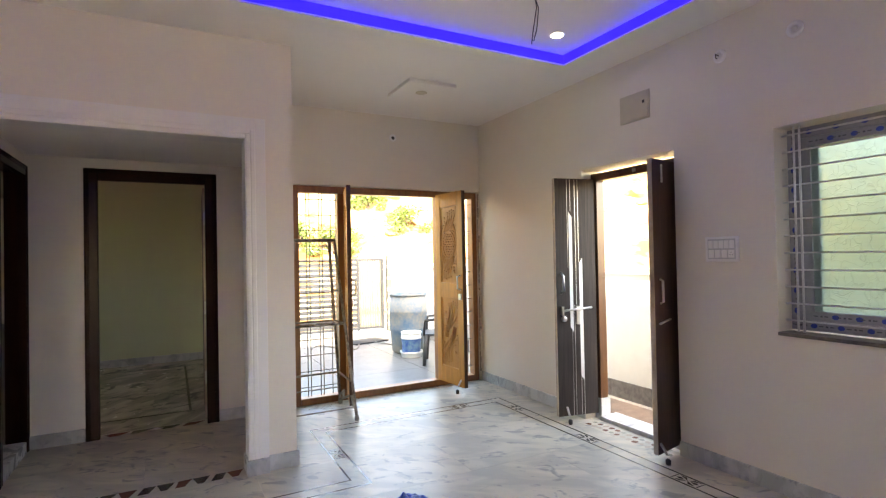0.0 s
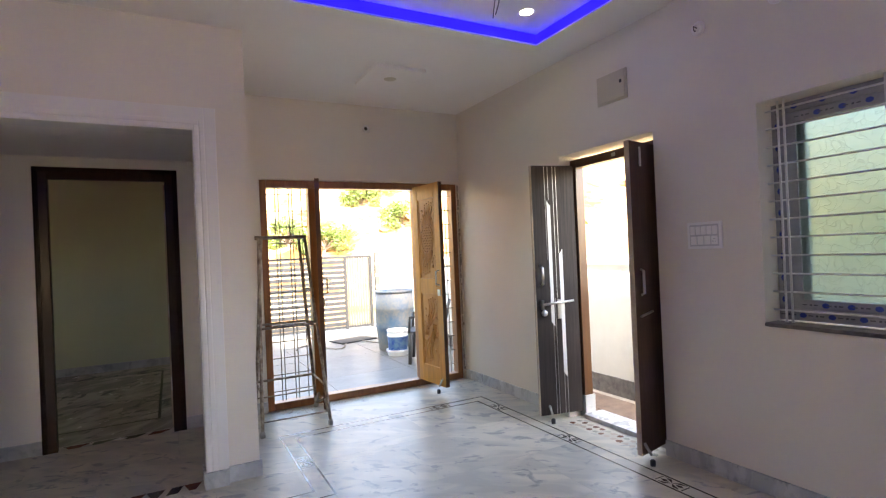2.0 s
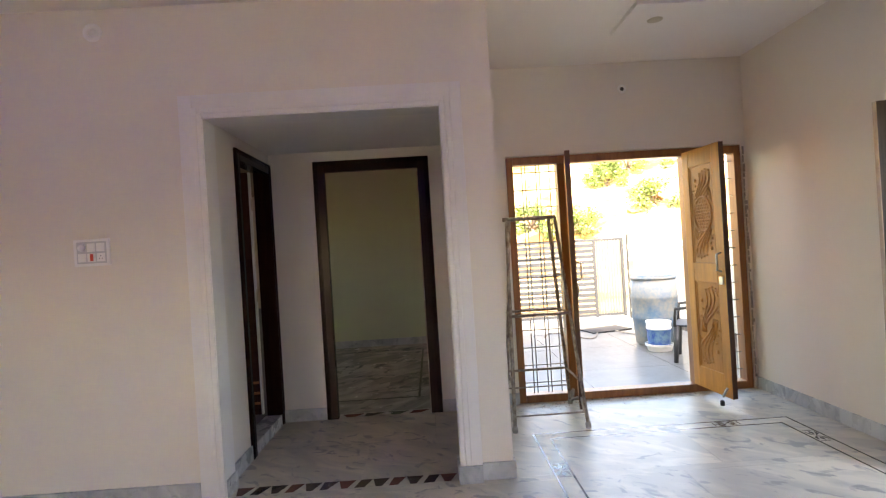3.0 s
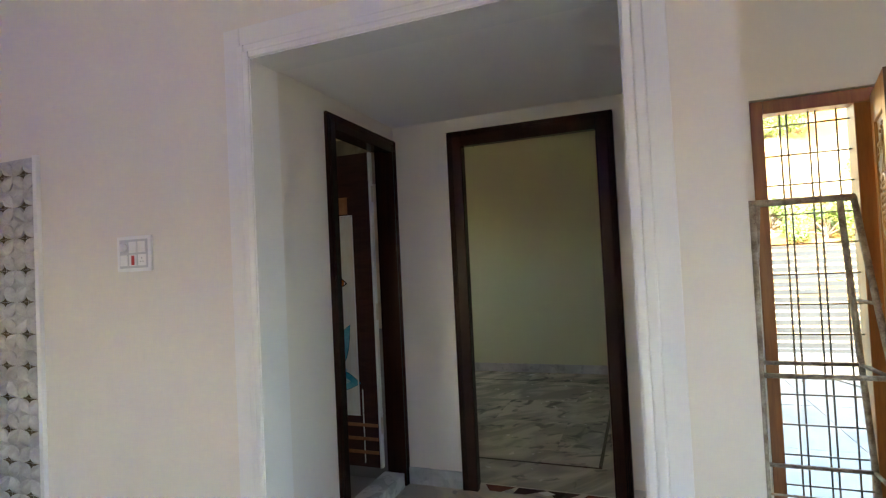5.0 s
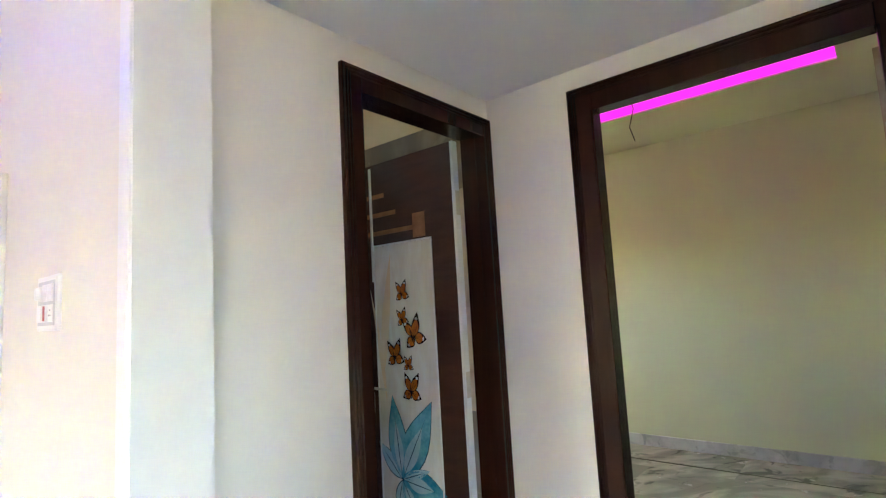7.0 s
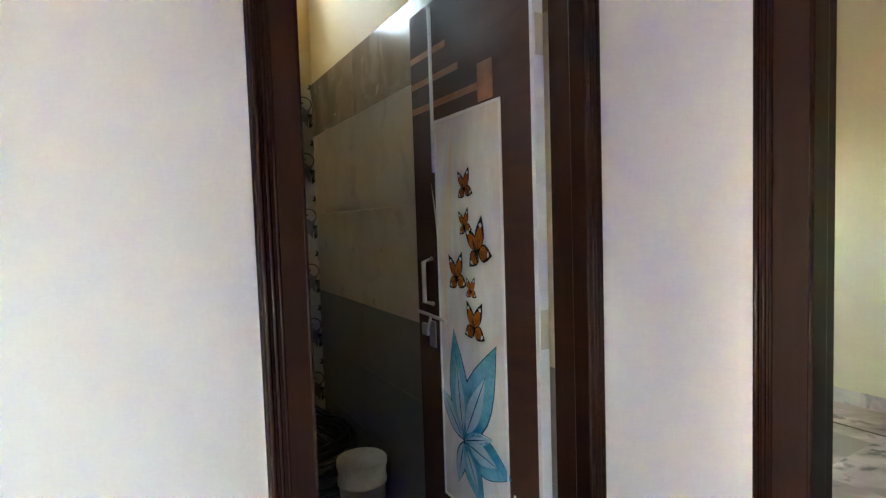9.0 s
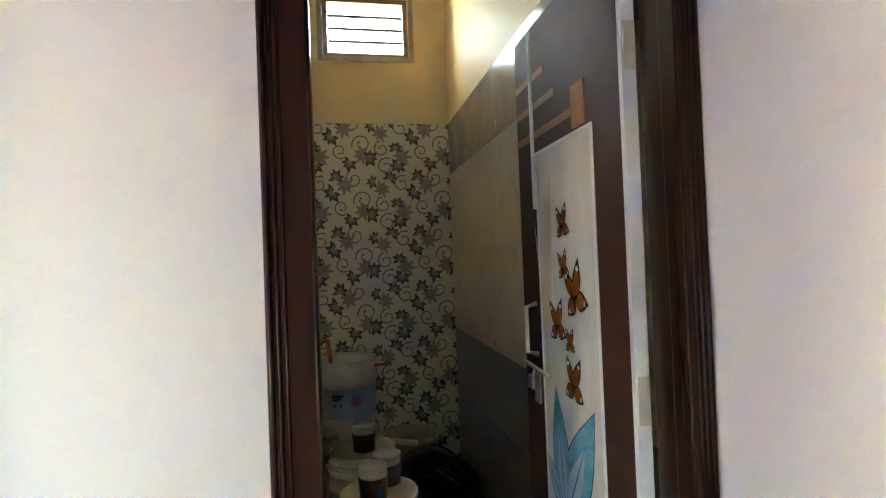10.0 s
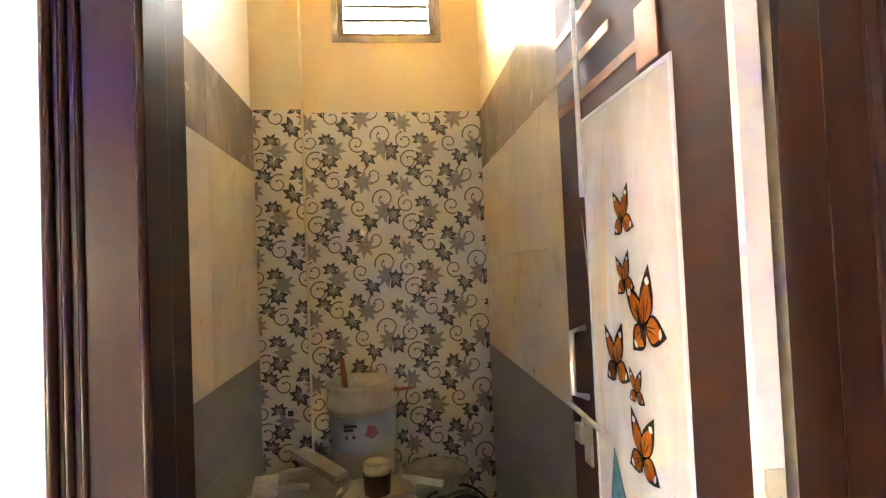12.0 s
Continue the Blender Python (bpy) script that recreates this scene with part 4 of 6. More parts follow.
# ---- skirting and inlays ----
def skirting(name, *runs):
    """Runs of marble skirting: (axis, from, to, wall face, side)."""
    for ax, a, b, f, s in runs:
        lo, hi = min(f, f + s * 0.014), max(f, f + s * 0.014)
        r = (a, b, lo, hi) if ax == "x" else (lo, hi, a, b)
        setting(name, boxes((*r, 0.0005, 0.098), bevel=0.002), SKIRT, "grey-white marble skirting along the wall", "skirting")


skirting("baseboard_hall", ("x", -3.7, -0.943, YP, -1), ("x", 0.656, 0.849, YP, -1), ("y", YP, YE, 0.835, 1), ("x", 0.85, 1.10, YE, -1),
         ("y", -2.2, 2.798, XR, -1), ("y", 3.702, YE, XR, -1))
skirting("baseboard_lobby", ("y", 4.10, 4.497, XB, 1), ("y", YP + 0.001, 4.099, -0.798, 1), ("y", YP + 0.001, 4.099, 0.531, -1), ("x", -0.83, -0.488, YL, -1), ("x", 0.458, 0.72, YL, -1))
skirting("baseboard_bedroom", ("x", -3.06, 0.72, 8.42, -1), ("y", 5.38, 8.40, 0.72, -1), ("y", 5.38, 8.40, -3.06, 1))
setting("bathroom_threshold", boxes((-0.965, XB + 0.012, 4.572, 5.18, 0.0005, 0.085), bevel=0.004), SKIRT, "raised marble threshold of the bathroom", "threshold")
setting("pillar_foot", boxes((0.52, 0.656, YP - 0.047, YP - 0.031, 0.0005, 0.098), bevel=0.002), SKIRT, "grey marble foot of the opening frame", "skirting")


def inlay(name, pts, width=0.011, gap=0.10, label="", material=INLAY, double=True):
    """A double line of dark stone let into the floor along a path of right angles."""
    t = thing(name, label, "floor inlay", kind="structure")
    for off in ((-gap / 2, gap / 2) if double else (0,)):
        q = []
        for k, p in enumerate(pts):
            p = Vector(p)
            d0 = (p - Vector(pts[k - 1])).normalized() if k else None
            d1 = (Vector(pts[k + 1]) - p).normalized() if k + 1 < len(pts) else None
            n = Vector((0, 0))
            for d in (d0, d1):
                if d is not None and (d is d0 or d0 is None or abs(d.dot(d0)) < 0.5):
                    n += Vector((-d.y, d.x))
            q.append(p + n * off)
        for a, b in zip(q, q[1:]):
            w = width / 2
            part("inlay_line", boxes((min(a.x, b.x) - w, max(a.x, b.x) + w, min(a.y, b.y) - w, max(a.y, b.y) + w, -0.002, 0.0008 + (0.0002 if abs(a.x - b.x) < 0.01 else 0))), material, t)
    return t


def knot(x, y, rz, parent):
    """A small bow of dark stone between the two lines."""
    bm = bmesh.new()
    for s in (-1, 1):
        for q in (((0.0, 0.0), (0.075, 0.036), (0.028, 0.036)), ((0.0, 0.0), (0.028, -0.036), (0.075, -0.036)), ((0.082, 0.036), (0.082, -0.036), (0.090, -0.036), (0.090, 0.036)), ((0.02, 0), (0.05, 0.014), (0.075, 0), (0.05, -0.014))):
            vs = [bm.verts.new((s * a, b * s, 0.0012)) for a, b in q]
            bm.faces.new(vs)
    o = part("inlay_knot", bm, INLAY, parent, "dark bow-shaped inlay")
    o.matrix_basis = pose(x, y, 0, 0, 0, rz)


ib = inlay("floor_border", [(2.82, -1.8), (2.82, 4.555), (1.12, 4.555), (1.12, 3.50), (-3.3, 3.50)], label="thin dark double line inlaid round the hall floor")
for x, y, r in ((2.82, 4.25, 90), (2.82, 3.36, 90), (2.82, 2.52, 90), (2.82, 1.66, 90), (2.82, 0.8, 90), (2.41, 4.555, 0), (1.12, 4.014, 90), (0.3, 3.50, 0), (-0.8, 3.50, 0)):
    knot(x, y, r, ib)
inlay("floor_border", [(0.25, 5.74), (0.25, 8.0), (-2.8, 8.0), (-2.8, 5.74), (0.25, 5.74)], 0.022, label="dark line inlaid round the bedroom floor", double=False)


def mosaic(name, x0, x1, y0, y1, n, label, diamond=False):
    t = thing(name, label, "floor inlay", kind="structure")
    w = (x1 - x0) / n
    for k in range(n):
        a, m = x0 + k * w, random.uniform(0.35, 0.65)
        bm = bmesh.new()
        q = ((a, y0), (a + w * m, y0), (a + w * 0.98, y1), (a + w * (m - 0.3), y1)) if k % 2 else ((a, y1), (a + w, y1), (a + w * 0.6, y0), (a + w * 0.25, y0))
        up = [bm.verts.new((*p, 0.0012)) for p in q]
        bm.faces.new(up)
        part("mosaic_stone", bm, INLAY if k % 3 else INLAY_RED, t)
    if diamond:
        bm = bmesh.new()
        c = ((x0 + x1) / 2, (y0 + y1) / 2)
        bm.faces.new([bm.verts.new((c[0] + a, c[1] + b, 0.002)) for a, b in ((0.05, 0), (0, 0.03), (-0.05, 0), (0, -0.03))])
        part("diamond", bm, WHITE_LAM, t, "white diamond stone")


mosaic("threshold_mosaic", -0.78, 0.51, 3.975, 4.075, 13, "dark red and black mosaic band in the lobby opening")
mosaic("threshold_mosaic", -0.38, 0.36, 5.265, 5.345, 4, "black mosaic band with a white diamond under the bedroom door", True)


def side_mosaic():
    t = thing("threshold_mosaic", "brown and grey stone chips before the side door sill", "floor inlay", kind="structure")
    rg = random.Random(2)
    for k in range(14):
        y = 2.84 + k * 0.058
        for x in (3.06, 3.13):
            bm = bmesh.new()
            r = [0.018 + rg.uniform(0, 0.012) for _ in range(6)]
            bm.faces.new([bm.verts.new((x + rg.uniform(-0.003, 0.003) + q * math.cos(i * 1.047), y + q * math.sin(i * 1.047), 0.0012)) for i, q in enumerate(r)])
            part("mosaic_stone", bm, (INLAY_RED, MARBLE_DARK, EDGE_WOOD)[rg.randrange(3)], t)


side_mosaic()


# ---- switches, boxes and lamps of the hall ----
SWITCH_GAP = mat("gap_shade_and_grey_plastic", (0.62, 0.62, 0.62), 0.4, color2=(0.56, 0.56, 0.56), scale=9)
RED = mat("red_switch", (0.5, 0.03, 0.02), 0.3)


def switchboard(name, at, rz, w, h, rows, label):
    """A modular switch plate; its face looks to -y of its own."""
    t = thing(name, label, "switchboard", at, rz)
    part("plate", boxes((-w / 2, w / 2, -0.012, 0, -h / 2, h / 2), bevel=0.004), WHITE_PLASTIC, t)
    # Module plate is coloured grey to stand for shade in the switch gaps.
    part("module_grid", boxes((-w / 2 + 0.018, w / 2 - 0.018, -0.0135, -0.0122, -h / 2 + 0.015, h / 2 - 0.015)), SWITCH_GAP, t, "white plate greyed for the shade between the switches")
    for r, row in enumerate(rows):
        n = len(row)
        cw, ch = (w - 0.045) / n, (h - 0.04) / len(rows)
        for c, k in enumerate(row):
            x, z = -w / 2 + 0.0225 + (c + 0.5) * cw, h / 2 - 0.02 - (r + 0.5) * ch
            if k == "o":
                so = part("socket", boxes((x - cw * 0.44, x + cw * 0.44, -0.0160, -0.0137, z - ch * 0.42, z + ch * 0.42), bevel=0.001), WHITE_PLASTIC, t)
                # Small black blocks on the face stand for the dark inside the pin holes.
                for dx, dz in ((-0.007, -0.006), (0.007, -0.006), (0, 0.008)):
                    part("pin_hole", boxes((x + dx - 0.002, x + dx + 0.002, -0.0170, -0.0162, z + dz - 0.002, z + dz + 0.002)), BLACK, so)
            elif k == "d":
                part("dimmer_knob", lathe([(0, 0), (cw * 0.4, 0), (cw * 0.34, 0.014), (0, 0.015)], 20), WHITE_PLASTIC, t).matrix_basis = pose(x, -0.0125, z, 90)
            else:
                sw = part("switch", boxes((x - cw * 0.43, x + cw * 0.43, -0.0185, -0.0137, z - ch * 0.42, z + ch * 0.42), bevel=0.002), WHITE_PLASTIC, t)
                if k == "r":
                    part("indicator", boxes((x - cw * 0.12, x + cw * 0.22, -0.0197, -0.0187, z - ch * 0.36, z + ch * 0.36)), RED, sw, "red indicator window")
    return t


switchboard("switchboard", (XR - 0.001, 2.466, 1.380), -90, 0.218, 0.155, ("sssss", "ssso"), "white plastic switchboard on the wall beside the side door")
switchboard("switchboard", (-1.462, YP - 0.001, 1.433), 0, 0.200, 0.152, ("dss", "sro"), "white plastic switchboard with a red indicator on the partition")


def meter_box():
    t = thing("distribution_box", "cream metal distribution box with a closed flap", "fuse box", (XR - 0.001, 3.118, 2.43), -90)
    part("rim", boxes((-0.134, 0.134, -0.010, 0, -0.102, 0.102), bevel=0.003), CREAM_METAL, t)
    part("flap", boxes((-0.122, 0.122, -0.018, -0.0105, -0.090, 0.090), bevel=0.003), CREAM_METAL, t)
    part("latch", boxes((0.085, 0.100, -0.024, -0.0185, 0.01, 0.03)), BLACK, t, "small black latch")


meter_box()


def pipe_cap(name, at, rz, r, label, hole):
    t = thing(name, label, "wall fitting", at, rz)
    part("rim", lathe([(r * 0.45, 0.0), (r * 0.5, 0.012), (r * 0.9, 0.012), (r, 0.006), (r, 0)], 24), WHITE_PLASTIC, t).matrix_basis = pose(0, 0, 0, 90)
    # For a hole, a black disc paints the darkness within; nothing is cut.
    part("core", lathe([(0, 0.003), (r * 0.46, 0.003), (r * 0.46, 0)], 20), BLACK if hole else WHITE_PLASTIC, t).matrix_basis = pose(0, 0, 0, 90)
    return t


p = pipe_cap("lamp_socket", (XR - 0.001, 2.45, 2.573), -90, 0.042, "white round wall lamp point with a dangling wire end", False)
part("wire_end", tube([(0.0, -0.012, 0.0), (-0.008, -0.035, 0.01), (0.004, -0.05, -0.02), (0.012, -0.045, -0.028)], 0.003, steps=6), BLACK, p)
pipe_cap("lamp_socket", (XR - 0.001, 2.014, 2.570), -90, 0.045, "white round wall lamp point", False)
pipe_cap("lamp_socket", (2.111, YE - 0.001, 2.576), 0, 0.038, "white round lamp point with an open hole above the entrance", True)
pipe_cap("lamp_socket", (-1.39, YP - 0.001, 2.667), 0, 0.052, "white round lamp point on the partition", False)


def downlight(x, y, z):
    t = thing("downlight", "small round lit ceiling downlight", "ceiling light", (x, y, z))
    part("bezel", lathe([(0.042, 0.0), (0.049, -0.004), (0.055, -0.001), (0.055, 0.0)], 28), WHITE_PLASTIC, t)
    part("diffuser", lathe([(0, -0.0025), (0.041, -0.0025), (0.0415, 0)], 28), LED_WHITE, t, "glowing diffuser")


downlight(2.485, 3.205, HC + 0.0795)


def square_lamp():
    t = thing("ceiling_light", "white square ceiling plate with a round unlit lamp", "ceiling light", (2.02, 4.42, HC))
    part("plate", boxes((-0.215, 0.215, -0.235, 0.235, -0.028, -0.0005), bevel=0.003), CEILING, t)
    part("lamp", lathe([(0, -0.034), (0.040, -0.033), (0.050, -0.030), (0.050, -0.0285)], 24), CREAM_METAL, t)


square_lamp()
w = thing("hanging_wire", "thin black wires hanging from the ceiling tray", "wire", (1.93, 2.75, HC + 0.08))
for dx, dy, ln in ((0, 0, 0.33), (0.03, 0.02, 0.30)):
    part("wire", tube([(dx * 0.2, dy, -0.0005), (dx + 0.02, dy, -ln * 0.35), (dx * 1.4, dy + 0.01, -ln * 0.75), (dx - 0.02, dy, -ln)], 0.0028, steps=6), BLACK, w)
w = thing("hanging_wire", "thin wire end hanging from the bedroom ceiling", "wire", (-0.95, 7.25, 2.82))
part("wire", tube([(0, 0, -0.0005), (0.03, 0, -0.12), (-0.01, 0, -0.25), (0.02, 0, -0.36)], 0.004, steps=6), BLACK, w)

# ---- carved relief panel on the partition ----
RELIEF = mat("cast_relief_tile", (0.60, 0.59, 0.57), 0.4, color2=(0.36, 0.35, 0.34), scale=9, bump=0.35, bump_scale=220)
GOLD = mat("dark_gold_star", (0.15, 0.095, 0.03), 0.4, 0.3, color2=(0.05, 0.04, 0.02), scale=20)


def relief_panel():
    t = thing("relief_panel", "panel of white cast tiles with petals and gold stars", "wall panel", (0, YP, 0))
    s, n, m = 0.159, 8, 4
    bm = bmesh.new()
    h = s / 2
    for qx in (-1, 1):
        for qz in (-1, 1):
            def v(a, b, d):
                return bm.verts.new((qx * a * h, -d, qz * b * h))
            rows = []
            for i in range(n + 1):
                # a lens-shaped petal between two quarter circles
                g = radians(90 * i / n)
                p, q = (math.cos(g), math.sin(g)), (1 - math.sin(g), 1 - math.cos(g))
                fat = math.sin(math.pi * i / n)
                p = tuple(1 - (1 - c) * (1 - 0.33 * fat) for c in p)
                q = tuple(c * (1 - 0.33 * fat) for c in q)
                row = [v(0.012, 0.012, 0.004 - 0.0005 * i / n), v(q[0], q[1], 0.006)]
                for k in range(m + 1):
                    f = k / m
                    d = 0.008 + 0.030 * fat * (1 - abs(2 * f - 0.95)) ** 0.7 if k not in (0, m) else 0.008 + 0.009 * fat
                    row.append(v(q[0] + (p[0] - q[0]) * f, q[1] + (p[1] - q[1]) * f, d))
                row += [v(p[0], p[1], 0.008), v(0.988, 0.988, 0.009)]
                rows.append(row)
            for a, b in zip(rows, rows[1:]):
                for k in range(len(a) - 1):
                    f = bm.faces.new((a[k], a[k + 1], b[k + 1], b[k]))
                    f.material_index = 1 if k == 0 else 0
    me = mesh_of(bm, "relief_tile", RELIEF, GOLD)
    part("backing", boxes((-2.098 - 7 * s - 0.002, -2.098, -0.003, -0.0005, 0.099, 1.927)), RELIEF, t)
    for r in range(12):
        for c in range(7):
            z = 1.925 - (r + 0.5) * s * 0.957
            if z < 0.1:
                continue
            o = new("relief_tile", me)
            o.parent = t
            o.matrix_basis = pose(-2.098 - (c + 0.5) * s, 0, z) @ Matrix.Diagonal((0.985, 1, 0.945, 1))
    part("edge_strip", boxes((-2.097, -2.070, -0.022, -0.0005, 0.099, 1.93), bevel=0.003), PAINT_TRIM, t, "white edge strip")


relief_panel()


# ---- iron trestle by the entrance ----
def trestle():
    t = thing("iron_trestle", "paint-spattered folding iron trestle beside the entrance", "trestle")
    zt = 1.53
    fl, fr, bl, br = (0.955, 4.66), (1.478, 4.66), (0.985, 5.235), (1.505, 5.235)
    tl, tr, yt = 1.042, 1.422, 5.06
    for a, topx, tp in ((fl, tl, "front_leg"), (fr, tr, "front_leg"), (bl, tl + 0.02, "back_leg"), (br, tr - 0.05, "back_leg")):
        leg = part(tp, tube([(a[0], a[1], 0.02), ((a[0] + topx) / 2, (a[1] + yt) / 2, zt / 2), (topx, yt, zt)], 0.0135), RUST, t)
        part("foot", lathe([(0, 0.001), (0.02, 0.001), (0.021, 0.03), (0.014, 0.045), (0, 0.045)], 12, at=(a[0], a[1], 0)), MORTAR, leg, "mortar-caked foot")
    part("top_bar", tube([(tl - 0.03, yt, zt), (tr + 0.005, yt, zt)], 0.016), RUST, t)
    for u, n in ((0.52, "rung"), (0.20, "rung")):
        k = 1 - u
        z = zt * u
        a = [(fl[0] * k + tl * u, fl[1] * k + yt * u, z), (fr[0] * k + tr * u, fr[1] * k + yt * u, z)]
        b = [(bl[0] * k + tl * u, bl[1] * k + yt * u, z), (br[0] * k + (tr - 0.05) * u, br[1] * k + yt * u, z)]
        if u > 0.3:
            part(n, tube(a, 0.011), RUST, t)
        part(n, tube(b, 0.010), RUST, t)
        part("side_bar", tube([a[1], b[1]], 0.009), RUST, t)
        part("side_bar", tube([a[0], b[0]], 0.009), RUST, t)
    part("side_bar", tube([(1.445, 4.93, 1.08), (1.43, 5.11, 1.08)], 0.008), RUST, t)
    part("rung", tube([(fl[0] + 0.008, 4.688, 0.105), (fr[0] - 0.004, 4.688, 0.105)], 0.006), RUST, t)
    part("rung", tube([(bl[0] + 0.005, 5.22, 0.16), (br[0] - 0.008, 5.22, 0.16)], 0.006), RUST, t)
    part("twine", tube([(1.47, 4.70, 0.10), (1.49, 4.85, 0.17), (1.45, 4.95, 0.12), (1.50, 5.1, 0.15), (1.51, 5.2, 0.10)], 0.012), MORTAR, t, "frayed rope")


trestle()


# ---- blue plastic sheet on the floor ----
BLUE_SHEET = mat("blue_plastic_sheet", (0.012, 0.05, 0.42), 0.3, color2=(0.05, 0.16, 0.60), scale=9, spread=0.3)


def blue_sheet():
    bm = bmesh.new()
    n = 26
    g = []
    for i in range(n):
        row = []
        for j in range(n):
            u, v = 2 * i / (n - 1) - 1, 2 * j / (n - 1) - 1
            e = max(0.0, 1 - max(abs(u), abs(v)) ** 3)
            z = 0.003 + e * (0.045 + 0.05 * abs(noise.noise(Vector((u * 2.1, v * 2.1, 4)))) + 0.03 * abs(noise.noise(Vector((u * 6, v * 6, 1)))))
            row.append(bm.verts.new((0.17 * u + 0.02 * noise.noise(Vector((u * 2, v * 3, 9))), 0.14 * v + 0.02 * noise.noise(Vector((u * 3, v * 2, 5))), z)))
        g.append(row)
    for i in range(n - 1):
        for j in range(n - 1):
            bm.faces.new((g[i][j], g[i + 1][j], g[i + 1][j + 1], g[i][j + 1]))
    o = part("plastic_sheet", bm, BLUE_SHEET)
    tagged(o, "crumpled blue plastic sheet on the marble floor", "plastic sheet")
    o.matrix_basis = pose(1.20, 2.99, 0, 0, 0, 20)


blue_sheet()


# ---- front yard ----
DRUM = mat("worn_blue_plastic", (0.17, 0.165, 0.145), 0.65, color2=(0.045, 0.095, 0.15), scale=3.2, spread=0.3, bump=0.2)
POOL_BLUE = mat("blue_bucket_print", (0.008, 0.055, 0.24), 0.4, color2=(0.10, 0.19, 0.27), scale=9, spread=0.2)


def drum():
    t = thing("drum", "large worn blue and grey plastic drum, mortar-stained", "drum", (3.43, 7.98, YARD))
    part("barrel", lathe([(0, 0.002), (0.235, 0.002), (0.26, 0.02), (0.275, 0.16), (0.292, 0.34), (0.298, 0.36), (0.298, 0.38), (0.294, 0.40), (0.298, 0.62), (0.303, 0.635), (0.303, 0.655), (0.297, 0.67), (0.285, 0.88), (0.272, 0.88), (0.265, 0.10), (0, 0.10)], 36), DRUM, t)
    part("rim", lathe([(0.272, 0.881), (0.292, 0.881), (0.297, 0.905), (0.288, 0.92), (0.272, 0.915), (0.272, 0.881)], 36), DRUM, t, "blue rolled rim")


drum()


def pail(name, at, r, h, label, mats, band=None, lid=False, fill=None, cat="bucket", group=""):
    t = thing(name, label, cat, at, group=group)
    b = r * 0.84
    part("body", lathe([(0, 0.001), (b, 0.001), (b + 0.004, 0.01), (b + (r - b) * 0.7, h * 0.74), (r * 1.02, h * 0.75), (r * 1.02, h * 0.78), (r * 0.98, h * 0.80), (r, h * 0.93), (r * 1.03, h * 0.94), (r * 1.03, h), (r * 0.97, h), (r * 0.95, h * 0.85), (b * 0.96, 0.012), (0, 0.012)], 32), mats[0], t)
    if band:
        z0, z1 = band
        q = lambda z: b + 0.0045 + (r - b) * 0.7 * z / 0.74
        part("label", lathe([(q(z0) + 0.0015, h * z0), (q(z1) + 0.0015, h * z1)], 32), mats[1], t, "printed paper label")
    if lid:
        part("lid", lathe([(r * 1.045, h * 0.95), (r * 1.05, h * 1.0), (r * 1.03, h * 1.012), (r * 0.96, h * 1.012), (r * 0.93, h * 0.992), (0, h * 0.99)], 32), mats[0], t)
    if fill:
        part("mortar_fill", lathe([(r * 0.945, h * 0.84), (r * 0.5, h * 0.83), (0, h * 0.85)], 32), fill, t)
    return t


pail("paint_bucket", (3.285, 7.56, YARD + 0.013), 0.150, 0.36, "bucket with a blue printed label standing by the drum", (WHITE_PLASTIC, POOL_BLUE), (0.05, 0.72))
pail("basin", (3.285, 7.56, YARD), 0.168, 0.09, "shallow white plastic basin on the paving", (WHITE_PLASTIC,))


def plastic_chair():
    t = thing("plastic_chair", "black moulded plastic chair standing in the yard", "chair", (3.467, 6.94, YARD), -120)
    for sx, sy in ((-0.22, -0.2), (0.22, -0.2), (-0.24, 0.22), (0.24, 0.22)):
        part("leg", tube([(sx * 1.12, sy * 1.12, 0.002), (sx, sy, 0.42)], [0.024, 0.034]), BLACK, t)
    part("seat", boxes((-0.24, 0.24, -0.22, 0.23, 0.41, 0.435), bevel=0.012), BLACK, t)
    for k in range(5):
        x = -0.16 + k * 0.08
        part("back_slat", tube([(x, 0.235, 0.44), (x * 1.1, 0.29, 0.62), (x * 1.1, 0.31, 0.78)], 0.014), BLACK, t)
    part("top_rail", tube([(-0.23, 0.26, 0.60), (-0.21, 0.31, 0.76), (0, 0.325, 0.81), (0.21, 0.31, 0.76), (0.23, 0.26, 0.60)], 0.022), BLACK, t)
    for s in (-1, 1):
        part("armrest", tube([(s * 0.25, -0.22, 0.42), (s * 0.27, -0.2, 0.62), (s * 0.26, 0.05, 0.65), (s * 0.24, 0.27, 0.64)], 0.02), BLACK, t)


plastic_chair()
hs = thing("garden_hose", "thin grey hose lying loosely on the paving", "hose", (0, 0, YARD))
part("hose", tube([(2.1 + 0.09 * k, 8.9 + 0.35 * math.sin(k * 0.7), 0.012) for k in range(17)], 0.011, steps=6), GRILL_DARK, hs)
ms = part("board", boxes((-0.35, 0.35, -0.22, 0.22, 0.002, 0.022), bevel=0.003), GATE_GREY)
ms.matrix_basis = pose(3.15, 9.25, YARD, 0, 0, 15)
tagged(ms, "flat grey board lying on the yard paving", "board")

# ---- bathroom door leaf ----
COPPER = mat("copper_laminate", (0.45, 0.20, 0.10), 0.35, 0.5, color2=(0.28, 0.11, 0.05), scale=25)
PANEL = mat("printed_door_panel", (0.80, 0.79, 0.75), 0.16, color2=(0.72, 0.66, 0.58), scale=3.0, stretch=(3, 3, 0.8), distortion=1.5, spread=0.35)
PETAL = mat("blue_petal_print", (0.04, 0.26, 0.40), 0.16, color2=(0.22, 0.50, 0.60), scale=9, spread=0.35)
PETAL_PALE = mat("pale_petal_print", (0.28, 0.50, 0.57), 0.16, color2=(0.50, 0.66, 0.70), scale=11)
PETAL_LINE = mat("dark_petal_line", (0.03, 0.10, 0.15), 0.16)
